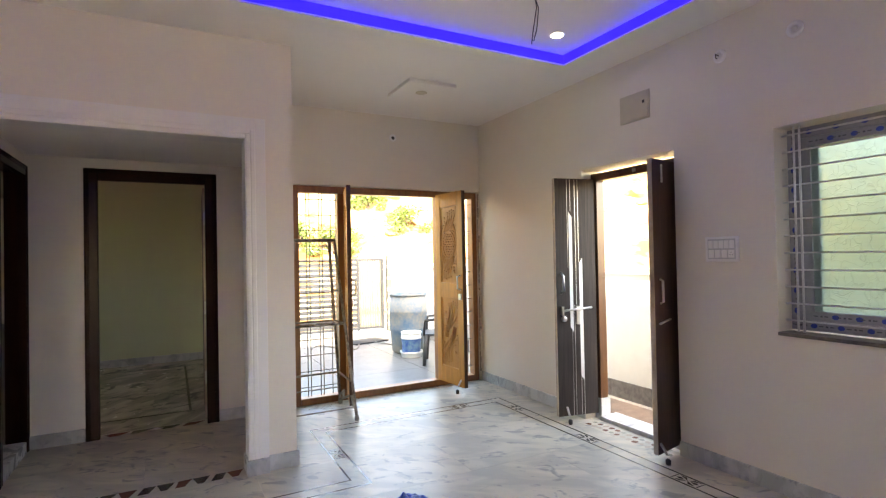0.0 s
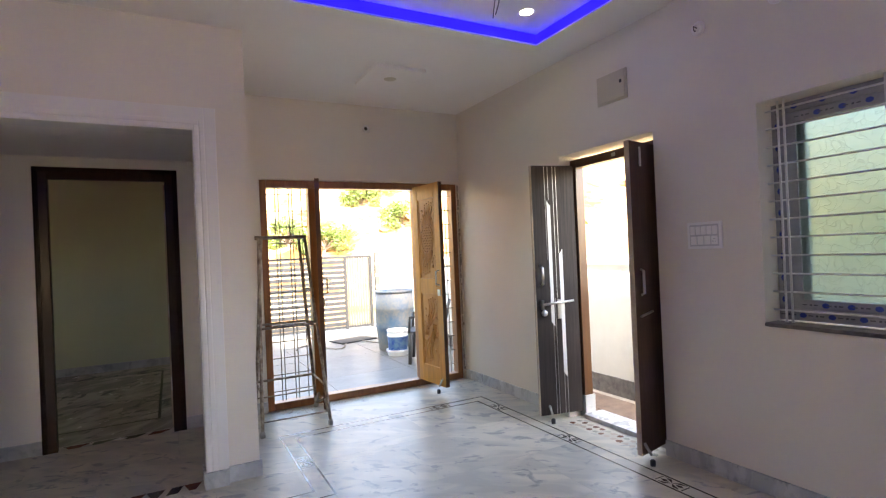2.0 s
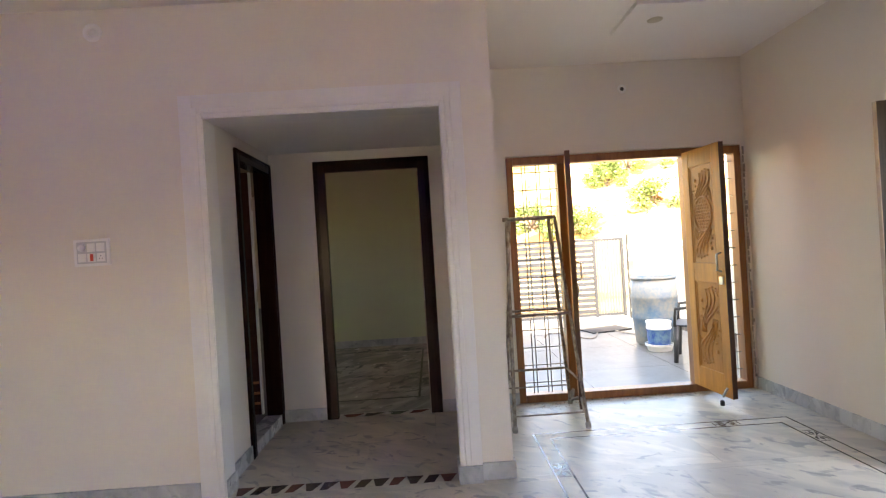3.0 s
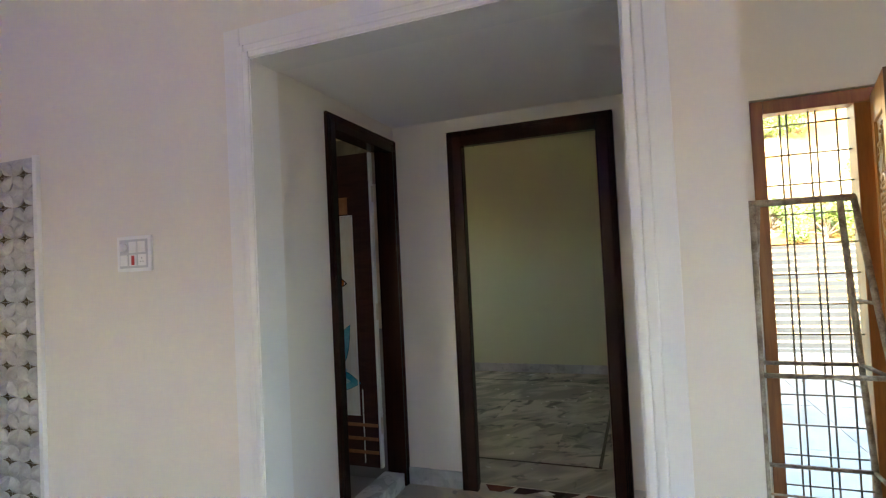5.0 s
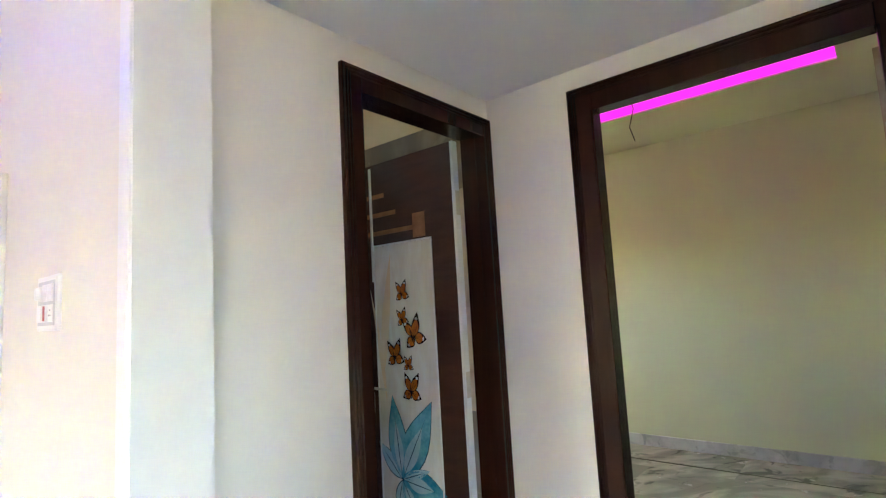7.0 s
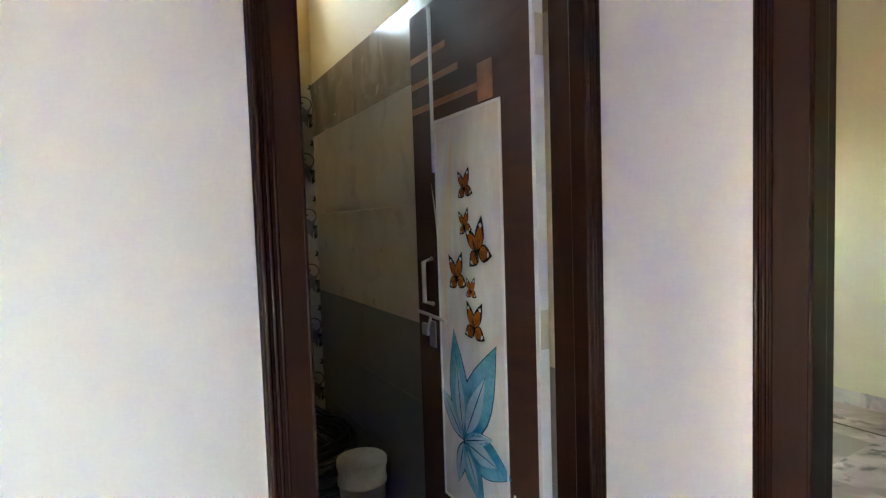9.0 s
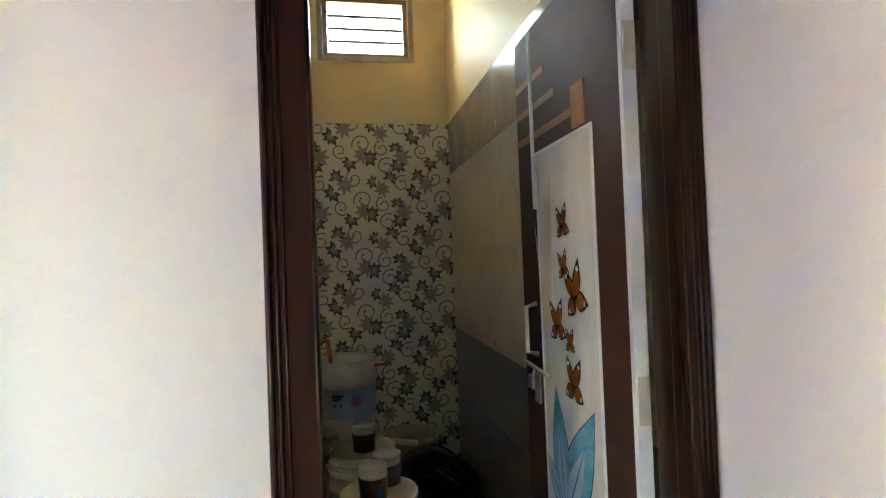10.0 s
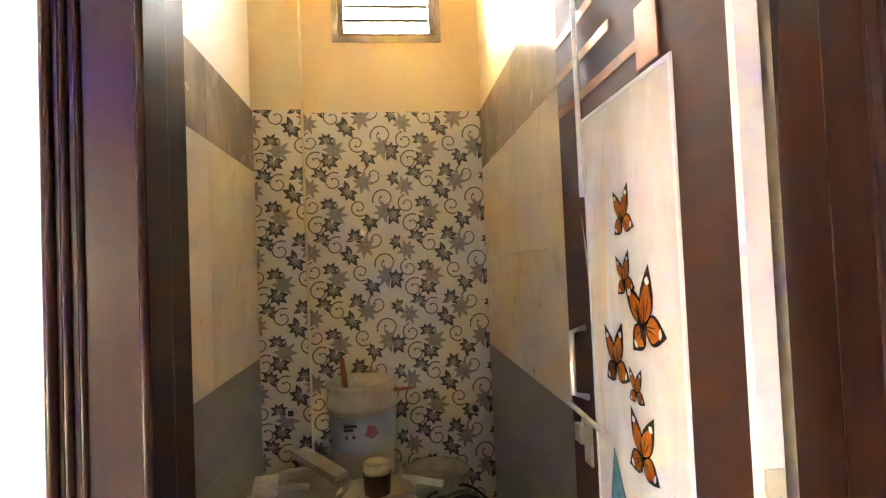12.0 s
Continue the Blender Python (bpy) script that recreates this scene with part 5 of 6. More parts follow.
WING = mat("orange_wing_print", (0.62, 0.20, 0.03), 0.16, color2=(0.42, 0.10, 0.02), scale=30)
WING_DARK = mat("black_wing_print", (0.03, 0.018, 0.012), 0.16)
SWASH = mat("peach_swash_print", (0.78, 0.62, 0.42), 0.16, color2=(0.80, 0.70, 0.55), scale=6)


def flat_shape(bm, pts, y, mi=0):
    f = bm.faces.new([bm.verts.new((x, y, z)) for x, z in pts])
    f.material_index = mi
    return f


def petal_points(cx, cz, ang, ln, wd, n=9, bend=0.0):
    """Outline of a leaf from its base, in a plane."""
    a = radians(ang)
    out = []
    for s in (1, -1):
        rng_ = range(n) if s == 1 else range(n - 2, 0, -1)
        for i in rng_:
            u = i / (n - 1)
            w = s * wd * math.sin(math.pi * u ** 0.85) * (1 - 0.25 * u)
            q = u * ln
            dx, dz = q * math.cos(a) - (w + bend * u * u) * math.sin(a), q * math.sin(a) + (w + bend * u * u) * math.cos(a)
            out.append((cx + dx, cz + dz))
    return out


def butterfly(parent, cx, cz, size, tilt):
    bm = bmesh.new()
    for a, ln, wd in ((58, 1.0, 0.24), (112, 0.95, 0.22), (-28, 0.66, 0.27), (205, 0.60, 0.25)):
        c, s = math.cos(radians(a + tilt)), math.sin(radians(a + tilt))
        flat_shape(bm, petal_points(cx, cz, a + tilt, ln * size, wd * size, 12), -0.0022, 1)
        flat_shape(bm, petal_points(cx + 0.06 * size * c, cz + 0.06 * size * s, a + tilt, ln * size * 0.70, wd * size * 0.82, 12), -0.0026, 0)
        flat_shape(bm, petal_points(cx + 0.66 * ln * size * c, cz + 0.66 * ln * size * s, a + tilt, ln * size * 0.14, wd * size * 0.35, 6), -0.0027, 2)
        flat_shape(bm, petal_points(cx, cz, a + tilt + 9, ln * size * 0.6, 0.012 * size, 5), -0.0029, 1)
        flat_shape(bm, petal_points(cx, cz, a + tilt - 9, ln * size * 0.6, 0.012 * size, 5), -0.0029, 1)
    flat_shape(bm, petal_points(cx, cz - 0.32 * size, 90 + tilt, 0.72 * size, 0.045 * size), -0.0031, 1)
    part("butterfly_print", bm, (WING, WING_DARK, WHITE_LAM), parent, "orange butterfly print")


def bathroom_door():
    """The leaf in place: its face looks to -y, hinge at the greater x."""
    y = 5.191
    t = thing("bathroom_door", "dark brown laminate door with butterfly and flower print, open", "door", (0, y, 0))
    x0, x1, z0, z1 = -1.640, -0.998, 0.095, 2.040
    part("leaf_board", boxes((x0, x1, 0.0, 0.030, z0, z1), bevel=0.0015), LAM_DARK, t)
    part("leaf_edge", boxes((x1 + 0.0004, x1 + 0.014, -0.001, 0.031, z0, z1)), WHITE_LAM, t, "white painted hinge edge")
    px0, px1, pz0, pz1 = -1.477, -1.130, 0.415, 1.650
    pn = part("printed_panel", boxes((px0, px1, -0.0016, -0.0002, pz0, pz1)), PANEL, t, "glossy white printed panel")
    part("panel_frame", boxes((px0 - 0.008, px0 - 0.0005, -0.004, -0.0002, pz0 - 0.008, pz1 + 0.008), (px1 + 0.0005, px1 + 0.008, -0.004, -0.0002, pz0 - 0.008, pz1 + 0.008), (px0, px1, -0.004, -0.0002, pz1 + 0.0005, pz1 + 0.008), (px0, px1, -0.004, -0.0002, pz0 - 0.008, pz0 - 0.0005)), WHITE_LAM, t)
    # swashes in the upper left of the print
    bm = bmesh.new()
    flat_shape(bm, petal_points(-1.452, 1.05, 84, 0.58, 0.028, bend=-0.02), -0.0019)
    flat_shape(bm, petal_points(-1.432, 0.95, 96, 0.52, 0.014, bend=0.03), -0.0020)
    part("swash_print", bm, SWASH, pn)
    for cx, cz, s, tl in ((-1.312, 1.425, 0.072, 10), (-1.315, 1.312, 0.062, 14), (-1.248, 1.238, 0.110, 20), (-1.370, 1.150, 0.092, 10), (-1.292, 1.115, 0.052, 5), (-1.280, 1.005, 0.096, 2)):
        butterfly(pn, cx, cz, s, tl)
    fx, fz = -1.356, 0.634
    for a, ln, wd, m in ((97, 0.355, 0.060, 0), (61, 0.39, 0.078, 0), (134, 0.20, 0.036, 1), (-6, 0.25, 0.070, 0), (-60, 0.21, 0.050, 0), (-105, 0.16, 0.028, 1), (20, 0.17, 0.025, 1)):
        bm = bmesh.new()
        flat_shape(bm, petal_points(fx, fz, a, ln, wd + 0.005), -0.0021, 1)
        flat_shape(bm, petal_points(fx + 0.006 * math.cos(radians(a)), fz + 0.006 * math.sin(radians(a)), a, ln * 0.97, wd), -0.0025, 0)
        flat_shape(bm, petal_points(fx + 0.03 * math.cos(radians(a)), fz + 0.03 * math.sin(radians(a)), a, ln * 0.6, wd * 0.5), -0.0028, 2)
        flat_shape(bm, petal_points(fx, fz, a, ln * 0.8, 0.0025), -0.0031, 1)
        part("petal_print", bm, (PETAL if m == 0 else PETAL_PALE, PETAL_LINE, PETAL_PALE), pn, "blue flower petal print")
    # copper ornaments
    for a, b, z in ((x0 + 0.005, -1.40, 1.885), (x0 + 0.005, -1.33, 1.797), (x0 + 0.005, -1.226, 1.712)):
        part("copper_bar", boxes((a, b, -0.0025, -0.0002, z - 0.010, z + 0.010)), COPPER, t)
    part("copper_square", boxes((-1.225, -1.155, -0.0035, -0.0002, 1.666, 1.772)), COPPER, t)
    for a, b, z in ((-1.47, x1 - 0.005, 0.352), (-1.40, x1 - 0.005, 0.268), (-1.32, x1 - 0.005, 0.186)):
        part("copper_bar", boxes((a, b, -0.0025, -0.0002, z - 0.010, z + 0.010)), COPPER, t)
    part("white_line", boxes((-1.104, -1.096, -0.002, -0.0002, 0.12, 0.57)), WHITE_LAM, t)
    part("bolt_rod", tube([(-1.478, -0.012, 1.49), (-1.478, -0.012, 2.02)], 0.006), WHITE_LAM, t, "long white bolt rod")
    part("pull_handle", tube([(-1.527, 0, 1.205), (-1.527, -0.035, 1.195), (-1.527, -0.035, 1.060), (-1.527, 0, 1.050)], 0.008), STEEL, t, "steel pull handle")
    part("aldrop_rod", tube([(-1.612, -0.016, 1.016), (-1.421, -0.016, 1.008)], 0.006), STEEL, t, "steel sliding bolt")
    part("bolt_knob", tube([(-1.52, -0.016, 1.012), (-1.52, -0.03, 0.972)], 0.0045), STEEL, t)
    part("hasp", boxes((-1.555, -1.515, -0.006, -0.0002, 0.90, 0.99)), STEEL, t)
    part("lock", boxes((-1.60, -1.56, -0.012, -0.0002, 0.935, 0.975)), STEEL, t)
    for z in (0.35, 1.05, 1.78):
        part("hinge", boxes((x1 + 0.0145, x1 + 0.017, 0.004, 0.028, z - 0.05, z + 0.05)), CREAM_METAL, t)


bathroom_door()


def bedroom_door():
    t = thing("bedroom_door", "dark brown bedroom door leaf standing open inside the room", "door", (0.353, 5.37, 0.012), 88)
    part("leaf_board", boxes((0, 0.78, -0.033, -0.001, 0, 1.985), bevel=0.0015), LAM_DARK, t)
    part("leaf_edge", boxes((-0.008, -0.0004, -0.034, 0.0, 0, 1.985)), EDGE_WOOD, t, "pale worn hinge edge")
    for z in (0.35, 0.95, 1.72):
        part("hinge", boxes((-0.0105, -0.0085, -0.03, -0.004, z - 0.055, z + 0.055)), STEEL, t)


bedroom_door()


# ---- bathroom window ----
GLASS_PALE = mat("frosted_louvre_glass", (0.80, 0.80, 0.74), 0.2, color2=(0.75, 0.75, 0.70), scale=8)
for n_ in GLASS_PALE.node_tree.nodes:
    if n_.bl_idname == "ShaderNodeBsdfPrincipled":
        n_.inputs["Transmission Weight"].default_value = 0.9
        n_.inputs["IOR"].default_value = 1.2


def louvre_window():
    t = thing("window_2", "small high louvred window with frosted glass slats", "window", kind="structure")
    x0, x1, ya, yb, za, zb = -3.15, -3.085, 4.532, 5.033, 2.552, 2.908
    w = 0.028
    part("window_frame", boxes((x0, x1, ya, ya + w, za, zb), (x0, x1, yb - w, yb, za, zb), (x0, x1, ya + w, yb - w, za, za + w), (x0, x1, ya + w, yb - w, zb - w, zb), bevel=0.002), GRILL_DARK, t)
    for i in range(4):
        z = za + w + 0.030 + i * 0.075
        o = part("louvre", boxes((-0.002, 0.002, ya + w + 0.002, yb - w - 0.002, -0.036, 0.036)), GLASS_PALE, t)
        o.matrix_basis = pose(-3.118, 0, z, 0, 38, 0)
        o.visible_shadow = False
        part("louvre_edge", tube([(-3.098, ya + w + 0.002, z - 0.034), (-3.098, yb - w - 0.002, z - 0.034)], 0.0085, steps=6), GRILL_DARK, t)
        part("louvre_clip", boxes((-3.130, -3.105, ya + w, ya + w + 0.006, z - 0.012, z + 0.002)), STEEL, t)
    part("surround", boxes((-3.066, -3.058, ya - 0.03, ya, za - 0.03, zb + 0.03), (-3.066, -3.058, yb, yb + 0.03, za - 0.03, zb + 0.03), (-3.066, -3.058, ya, yb, za - 0.03, za)), MORTAR, t, "rough mortar edge")


louvre_window()
part_wire = thing("hanging_wire", "black wire end on the bathroom wall", "wire", (-2.6, 4.112, 2.75))
part("wire", tube([(0, 0, 0.2), (0.02, 0.006, 0.1), (-0.01, 0.02, 0.03), (0.03, 0.03, -0.03)], 0.005, steps=6), BLACK, part_wire)


# ---- bathroom tiles ----
setting("pipe_box", boxes((-3.066, -3.002, 4.0995, 4.345, 0.0, 2.99)), PAINT_BATH, "boxed pipe duct in the bathroom corner", "duct")
DECOR = (TILE_WHITE, PRINT_DARK, PRINT_MID, PRINT_BROWN)


def clip(pts, lo, hi):
    """Cuts a flat outline to a rectangle."""
    for ax, lim, s in ((0, lo[0], 1), (0, hi[0], -1), (1, lo[1], 1), (1, hi[1], -1)):
        out = []
        for k, p in enumerate(pts):
            q = pts[k - 1]
            dp, dq = s * (p[ax] - lim), s * (q[ax] - lim)
            if (dp >= 0) != (dq >= 0):
                u = dq / (dq - dp)
                out.append((q[0] + u * (p[0] - q[0]), q[1] + u * (p[1] - q[1])))
            if dp >= 0:
                out.append(p)
        pts = out
        if len(pts) < 3:
            return []
    return pts


def floral_tile(w, h, shift, cut=None, cut_h=None, rise=0.0):
    """A glazed tile in the y-z plane that looks to +x, with printed leaves and scrolls that run on from tile to tile."""
    tw, tall = cut or w, cut_h or h
    bm = boxes((-0.0098, 0.0, -tw / 2 + 0.0008, tw / 2 - 0.0008, -tall / 2 + 0.0008, tall / 2 - 0.0008))
    rg = random.Random(4)
    lo, hi = (-tw / 2 + 0.001, -tall / 2 + 0.001), (tw / 2 - 0.001, tall / 2 - 0.001)

    def put(pts, mi, lift):
        for ox in (-w, 0, w):
            for oz in (-h, 0, h):
                q = clip([(a + ox + shift, b + oz + rise) for a, b in pts], lo, hi)
                if len(q) > 2:
                    f = bm.faces.new([bm.verts.new((lift, a, b)) for a, b in q])
                    f.material_index = mi

    # sprays: a pale star flower and two fans of dark leaves, (y, z, size, first angle)
    for mid, one, two in (((0.098, 0.101, 0.064, 10), (0.025, 0.054, 0.050, 120), (0.142, 0.083, 0.054, 250)),
                          ((-0.145, 0.092, 0.064, 40), (-0.180, 0.142, 0.044, 330), (-0.171, 0.040, 0.054, 130)),
                          ((-0.004, -0.074, 0.064, 80), (-0.054, -0.028, 0.046, 320), (-0.077, -0.121, 0.055, 110)),
                          ((0.206, -0.098, 0.058, 20), (0.156, -0.054, 0.042, 60), (-0.218, -0.034, 0.046, 300))):
        cx, cz, r, k0 = mid
        for k in range(8):
            put(petal_points(cx, cz, k0 + 45 * k, r * rg.uniform(0.85, 1.05), r * 0.20, 7), 2, 0.0005 + 0.00002 * k)
        for m, (cx, cz, r, k0) in enumerate((one, two)):
            for k in range(6):
                a, ln = k0 + 48 * k + rg.uniform(-6, 6), r * rg.uniform(0.88, 1.14)
                put(petal_points(cx, cz, a, ln, ln * 0.27, 7), 1, 0.0008 + 0.0002 * m + 0.00002 * k)
                put(petal_points(cx, cz, a, ln * 0.55, ln * 0.13, 5), 2, 0.0013 + 0.0001 * m)
    for cx, cz, r, a0, s in ((-0.150, -0.069, 0.044, 60, 1), (-0.028, 0.124, 0.040, 300, -1), (0.098, 0.165, 0.050, 200, -1), (0.048, -0.040, 0.046, 110, 1), (0.214, 0.136, 0.042, 100, 1), (-0.240, 0.034, 0.046, 60, 1)):
        prev = None
        for i in range(26):
            u = i / 25
            ang = radians(a0) + s * u * 7.6
            q = 1.15 * r * (1 - 0.72 * u)
            p = (cx + q * math.cos(ang), cz + q * math.sin(ang))
            wd = 0.0030 * (1 - 0.4 * u) + 0.0008 + (0.004 if u > 0.92 else 0)
            o = ((p[0] + wd * math.cos(ang), p[1] + wd * math.sin(ang)), (p[0] - wd * math.cos(ang), p[1] - wd * math.sin(ang)))
            if prev:
                put((prev[0], o[0], o[1], prev[1]), 3, 0.0004)
            prev = o
    return mesh_of(bm, "wall_tile", *DECOR)


def tile_field(name, label, pieces):
    t = thing(name, label, "tiled wall", kind="structure")
    for me, x, y, z in pieces:
        o = new("wall_tile", me)
        o.location, o.parent = (x, y, z), t
    return t


TOP, TW, TH = 2.155, 0.476, 0.328
LOW = TOP - 6 * TH                      # height of the cut bottom row
FIELD, DUCT = [], []
for r in range(7):
    cut_h = LOW - 0.001 if r == 6 else None
    z = TOP - (r + 0.5) * TH if r < 6 else LOW / 2
    if r in (0, 6):
        rise = (-0.122, -0.136) if r == 0 else (-0.122 - 0.5 * (TH - LOW) + TH, -0.136 - 0.5 * (TH - LOW) + TH)
        made = (floral_tile(TW, TH, 0.052, None, cut_h, rise[0]), floral_tile(TW, TH, 0.074, 0.432, cut_h, rise[0]), floral_tile(TW, TH, 0.147, 0.232, cut_h, rise[1]))
    FIELD += [(made[0], -3.055, 4.346 + TW / 2, z), (made[1], -3.055, 4.346 + TW + 0.216, z)]
    DUCT.append((made[2], -2.991, 4.229, z))
tile_field("floral_tiles", "white wall tiles printed with grey flowers and scrolls", FIELD)
tile_field("floral_tiles", "floral tiles on the boxed pipe duct", DUCT)


def plain_tiles(name, y, s, label):
    t = thing(name, label, "tiled wall", kind="structure")
    for z0, z1, m in ((0.0, 0.31, TILE_GREY), (0.31, 0.625, TILE_GREY), (0.625, 0.94, TILE_GREY), (0.94, 1.395, TILE_BEIGE), (1.395, 1.85, TILE_BEIGE), (1.85, TOP, TILE_BROWN)):
        me = mesh_of(boxes((-0.3485, 0.3485, -0.005, 0.005, (z0 - z1) / 2 + 0.0008, (z1 - z0) / 2 - 0.0008)), "wall_tile", m)
        for c in range(3):
            o = new("wall_tile", me)
            o.location, o.parent = (-0.966 - 0.35 - c * 0.698, y + s * 0.0052, (z0 + z1) / 2), t


plain_tiles("side_tiles", 5.262, -1, "beige, brown and grey wall tiles of the bathroom")
plain_tiles("side_tiles", 4.0995, 1, "beige, brown and grey wall tiles of the bathroom")

# ---- bathroom wall fittings ----
def wall_outlet(y, z):
    """A square cover plate on the duct, its face to +x."""
    t = thing("outlet_cover", "small square grey outlet cover on the tiled duct", "outlet", (-2.990, y, z))
    part("plate", boxes((0.0005, 0.006, -0.024, 0.024, -0.024, 0.024), bevel=0.0015), SWITCH_GAP, t)
    # A proud black square gives the opening its darkness; the plate is whole.
    part("opening", boxes((0.0062, 0.0075, -0.013, 0.013, -0.013, 0.013)), BLACK, t, "black square standing for the dark opening")


wall_outlet(4.251, 0.671)
ps = thing("pipe_stub", "short capped water pipe stub on the tiled wall", "pipe", (-3.054, 5.157, 0.62))
part("collar", lathe([(0.016, 0.0005), (0.030, 0.0005), (0.030, 0.006), (0.016, 0.008)], 20), STEEL, ps).matrix_basis = pose(0, 0, 0, 0, 90)
part("pipe", lathe([(0, 0.045), (0.013, 0.045), (0.015, 0.04), (0.015, 0.0005)], 16), BLACK, ps).matrix_basis = pose(0, 0, 0, 0, 90)

# ---- clutter in the bathroom ----
BUCKET = mat("stained_white_plastic", (0.80, 0.765, 0.69), 0.45, color2=(0.60, 0.55, 0.46), scale=7, spread=0.35)
LABEL_BLUE = mat("pale_blue_label", (0.44, 0.50, 0.58), 0.45, color2=(0.50, 0.56, 0.62), scale=9)
LABEL_DARK = mat("dark_can_label", (0.03, 0.025, 0.035), 0.35, color2=(0.12, 0.06, 0.04), scale=25)
LABEL_VIVID = mat("blue_can_label", (0.02, 0.10, 0.42), 0.35)
PINK = mat("pink_print", (0.45, 0.16, 0.22), 0.4)
BROWN_TUB = mat("mortar_crusted_tub", (0.52, 0.46, 0.38), 0.7, color2=(0.32, 0.26, 0.19), scale=9, bump=0.4)
ORANGE = mat("orange_plastic", (0.50, 0.13, 0.04), 0.45, color2=(0.36, 0.09, 0.03), scale=12)

pail("bucket", (-2.845, 4.605, 0.0), 0.17, 0.42, "lidded white bucket on the floor under the paint bucket", (BUCKET,), lid=True)
b = pail("paint_bucket", (-2.845, 4.605, 0.426), 0.158, 0.415, "tall white paint bucket with a pale blue label", (BUCKET, LABEL_BLUE), (0.30, 0.68))
part("spout_rim", lathe([(0.157, 0.300), (0.165, 0.304), (0.165, 0.322), (0.157, 0.326)], 32), BUCKET, b)
for k in range(18):
    a = k * 0.349
    part("rim_rib", boxes((0.163 * math.cos(a) - 0.003, 0.163 * math.cos(a) + 0.003, 0.163 * math.sin(a) - 0.003, 0.163 * math.sin(a) + 0.003, 0.382, 0.408)), BUCKET, b)
for z, y0, y1, m in ((0.248, -0.075, -0.02, LABEL_DARK), (0.232, -0.075, -0.035, LABEL_DARK), (0.20, -0.07, -0.058, LABEL_DARK), (0.20, -0.04, -0.028, LABEL_DARK)):
    part("label_print", boxes((0.142, 0.1525, y0, y1, z - 0.006, z + 0.006)), m, b)
bm = bmesh.new()
bm.faces.new([bm.verts.new((0.1535, a, c)) for a, c in ((0.015, 0.205), (0.045, 0.190), (0.075, 0.212), (0.06, 0.245), (0.03, 0.25))])
part("label_print", bm, PINK, b, "pink printed emblem")

t = pail("mixing_tub", (-2.86, 4.933, 0.0), 0.156, 0.40, "brown mortar-crusted tub with a trowel across", (BROWN_TUB,), fill=MORTAR)
o = tagged(part("trowel", boxes((-0.11, 0.05, -0.05, 0.05, 0.0, 0.004), (0.05, 0.17, -0.012, 0.012, 0.0, 0.022), bevel=0.0015), WHITE_PLASTIC), "white plastic plastering trowel lying on the tub", "trowel")
o.matrix_basis = pose(-2.74, 4.80, 0.405, 4, 0, 60)

pail("bucket", (-2.53, 4.34, 0.0), 0.165, 0.40, "white bucket carrying a basin of tools", (BUCKET,))
t = thing("tool_basin", "shallow stained basin holding floats and trowels", "basin", (-2.55, 4.365, 0.401))
part("bowl", lathe([(0, 0.001), (0.13, 0.001), (0.19, 0.075), (0.205, 0.09), (0.20, 0.098), (0.185, 0.085), (0.125, 0.012), (0, 0.012)], 32), BROWN_TUB, t)
o = tagged(part("plastering_float", boxes((-0.13, 0.13, -0.038, 0.038, 0, 0.03), bevel=0.003), MORTAR), "grey mortar-covered float resting across the basin", "float")
o.matrix_basis = pose(-2.63, 4.43, 0.535, 0, 13, 50)
t = thing("notched_trowel", "pale trowel with a wooden handle on the basin", "trowel")
t.matrix_basis = pose(-2.43, 4.255, 0.528, 0, 24, 4)
part("blade", boxes((-0.085, 0.085, -0.045, 0.045, 0.0, 0.004), bevel=0.001), BUCKET, t)
part("grip_mount", boxes((-0.02, 0.02, -0.03, 0.05, 0.0045, 0.016), bevel=0.003), BUCKET, t)
part("handle", tube([(0, 0.045, 0.014), (0.0, 0.10, 0.020), (0.005, 0.165, 0.016)], [0.010, 0.014, 0.010]), EDGE_WOOD, t)

LB = pail("bucket", (-2.53, 4.665, 0.0), 0.155, 0.40, "lidded white bucket with ribbed rim", (BUCKET,), lid=True)
part("spare_lid", lathe([(0, 0.0), (0.158, 0.0), (0.158, 0.012), (0.150, 0.016), (0.160, 0.020), (0.160, 0.034), (0.152, 0.038), (0.159, 0.042), (0.157, 0.056), (0.14, 0.058), (0, 0.054)], 32, at=(0, 0, 0.406)), BUCKET, LB, "stained ribbed lid lying on top")
pail("paint_can", (-2.49, 4.675, 0.465), 0.052, 0.125, "small white paint can with a dark label", (BUCKET, LABEL_DARK), (0.05, 0.70), lid=True, cat="can")
pail("bucket", (-2.24, 4.725, 0.0), 0.158, 0.375, "lidded white bucket carrying two small paint cans", (BUCKET,), lid=True)
c = pail("paint_can", (-2.17, 4.70, 0.382), 0.058, 0.135, "small paint can with a black and blue label", (BUCKET, LABEL_DARK), (0.05, 0.72), lid=True, cat="can")
part("label_patch", boxes((0.030, 0.0555, 0.012, 0.040, 0.012, 0.07)), LABEL_VIVID, c, "blue label patch")
pail("paint_can", (-2.30, 4.765, 0.382), 0.060, 0.130, "small lidded paint can with a dark label", (BUCKET, LABEL_DARK), (0.05, 0.72), lid=True, cat="can")
pail("bucket", (-1.98, 5.075, 0.0), 0.10, 0.36, "white lidded bucket beside the open bathroom door", (BUCKET,), lid=True)
br = thing("paint_brush", "orange handled brush sticking out of the paint bucket", "brush", (-2.93, 4.515, 0.79))
part("handle", tube([(0.02, 0.02, -0.10), (0.0, 0.0, 0.06), (-0.02, -0.01, 0.14)], [0.008, 0.013, 0.010]), ORANGE, br)
st = thing("mixing_stick", "orange stick lying across the rim of the paint bucket", "stick", (-2.80, 4.66, 0.85))
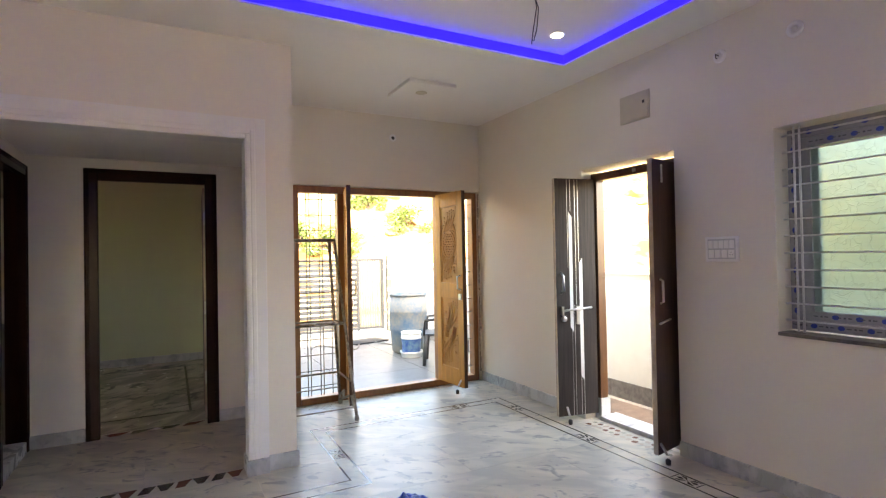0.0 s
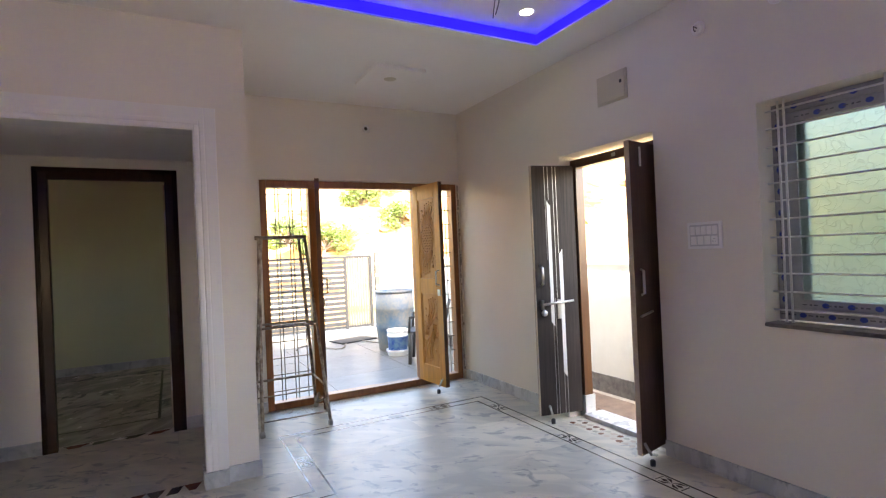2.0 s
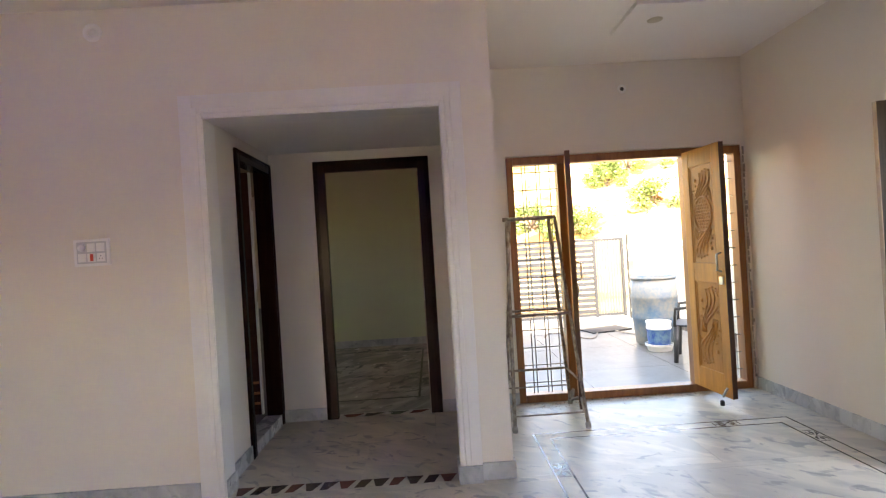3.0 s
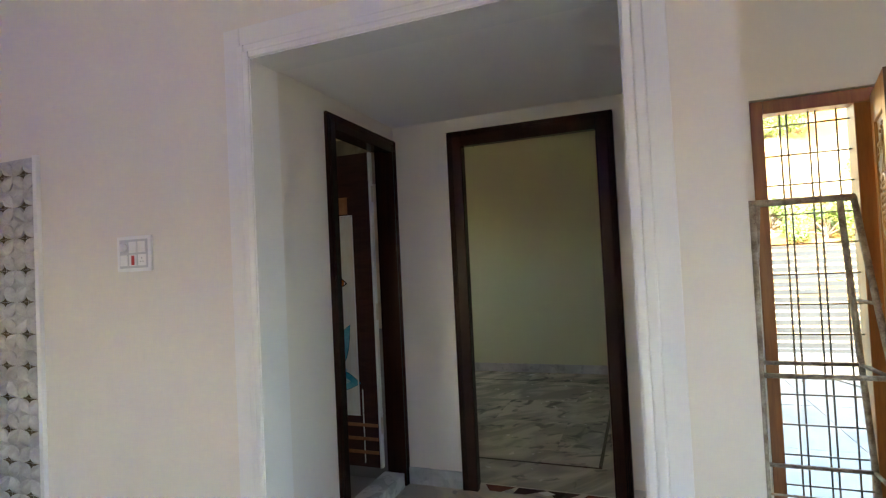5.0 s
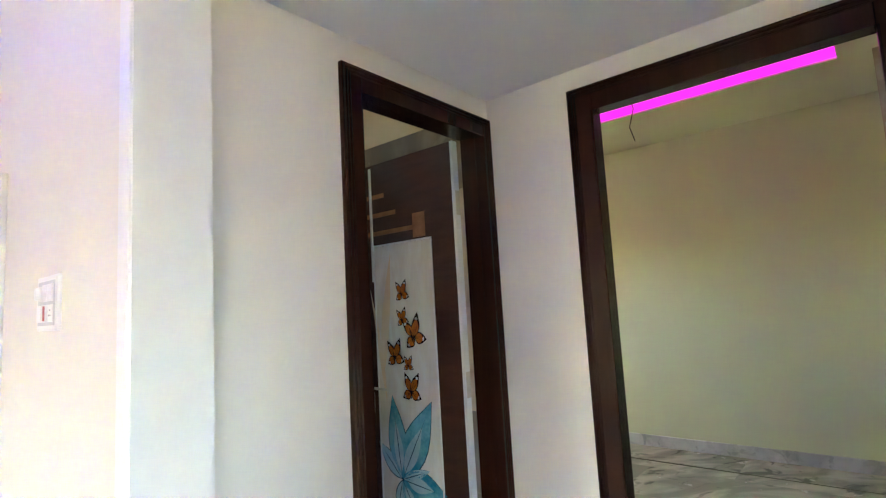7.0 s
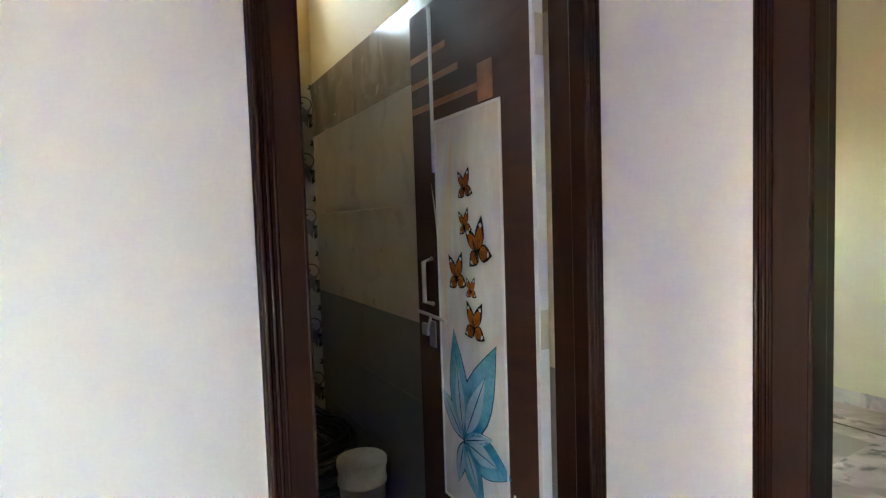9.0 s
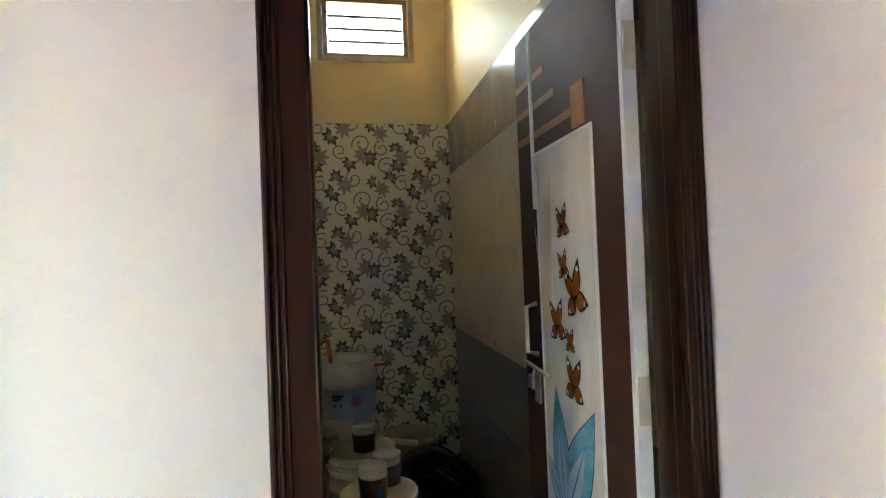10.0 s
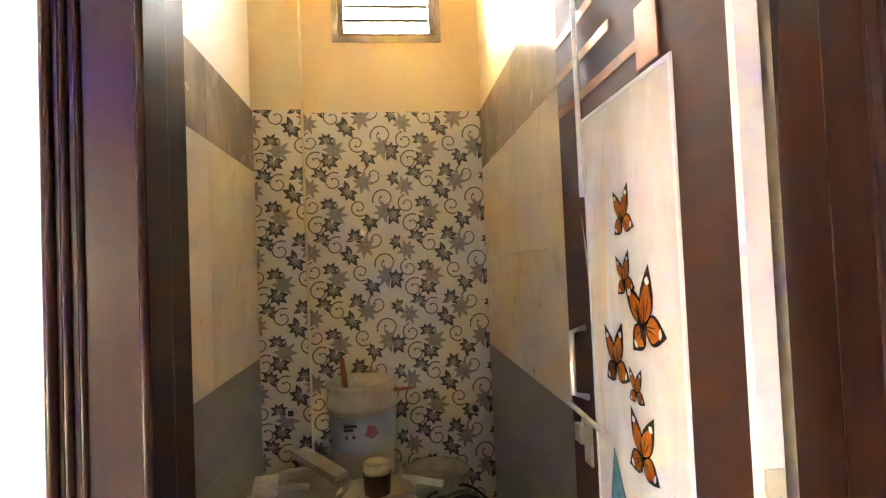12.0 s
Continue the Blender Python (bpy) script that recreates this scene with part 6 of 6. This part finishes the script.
part("stick", tube([(0, -0.02, -0.06), (0.02, 0.18, -0.045)], [0.010, 0.007]), ORANGE, st)


def hose_coil():
    t = thing("hose_coil", "loose coil of black hose and cable heaped on the floor", "hose", (-2.50, 5.0, 0.0))
    rg = random.Random(11)
    for k in range(34):
        r, z = rg.uniform(0.13, 0.215), 0.014 + k * 0.0095
        a0, cx, cy, tx, ty = rg.uniform(0, 6), rg.uniform(-0.03, 0.05), rg.uniform(-0.02, 0.02), rg.uniform(-0.05, 0.03), rg.uniform(-0.05, 0.02)
        pts = []
        for i in range(33):
            a = a0 + i * 6.1 / 32
            pts.append((cx + 1.3 * r * math.cos(a), cy + 0.98 * r * math.sin(a), max(0.012, z + tx * math.cos(a) + ty * math.sin(a) + 0.008 * math.sin(5 * a))))
        part("loop", tube(pts, 0.0085 if k % 4 else 0.006, steps=6), BLACK if k % 5 else GRILL_DARK, t)


hose_coil()


# ---- sweepings along the entrance threshold ----
def sweepings():
    rng = random.Random(5)
    bm = bmesh.new()
    for k in range(240):
        x, y = rng.uniform(1.62, 2.62), 5.312 - abs(rng.gauss(0, 0.05))
        if k % 3 == 0:
            x, y = 1.40 + rng.gauss(0, 0.12), 5.20 + rng.gauss(0, 0.05)
        if y > 5.308:
            y = 5.30
        r, a = rng.uniform(0.002, 0.009), rng.uniform(0, 6.28)
        c = [bm.verts.new((x + r * rng.uniform(0.5, 1.3) * math.cos(a + q), y + 0.6 * r * math.sin(a + q), 0.0012)) for q in (0, 1.6, 3.1, 4.7)]
        top = bm.verts.new((x, y, 0.0012 + r * 0.6))
        for i in range(4):
            bm.faces.new((c[i], c[(i + 1) % 4], top))
    tagged(part("sweepings", bm, SWEEPINGS), "brown dust and chips swept along the threshold", "debris", kind="stuff")


SWEEPINGS = mat("brown_sweepings", (0.30, 0.19, 0.10), 0.9, color2=(0.16, 0.10, 0.06), scale=30)
sweepings()

# ---- marble slabs, last ----
slab_floor("floor_hall", -3.7, XR + 0.105, -2.2, YP, 1.22, 0.61, MARBLE, "polished white and grey marble floor slabs")
slab_floor("floor_entrance", 0.835, XR, YP, 5.32, 1.22, 0.61, MARBLE, "polished white and grey marble floor before the entrance")
slab_floor("floor_lobby", -0.96, 0.72, YP + 0.0, 5.36, 0.9, 0.7, MARBLE, "polished grey-white marble lobby floor")
slab_floor("floor_bedroom", -3.06, 0.72, 5.362, 8.42, 1.2, 0.62, MARBLE_DARK, "green-grey veined marble bedroom floor")
slab_floor("floor_bathroom", -3.066, -0.962, 4.0995, 5.262, 0.3, 0.3, TILE_GREY, "grey tiled bathroom floor", shift=0.0)
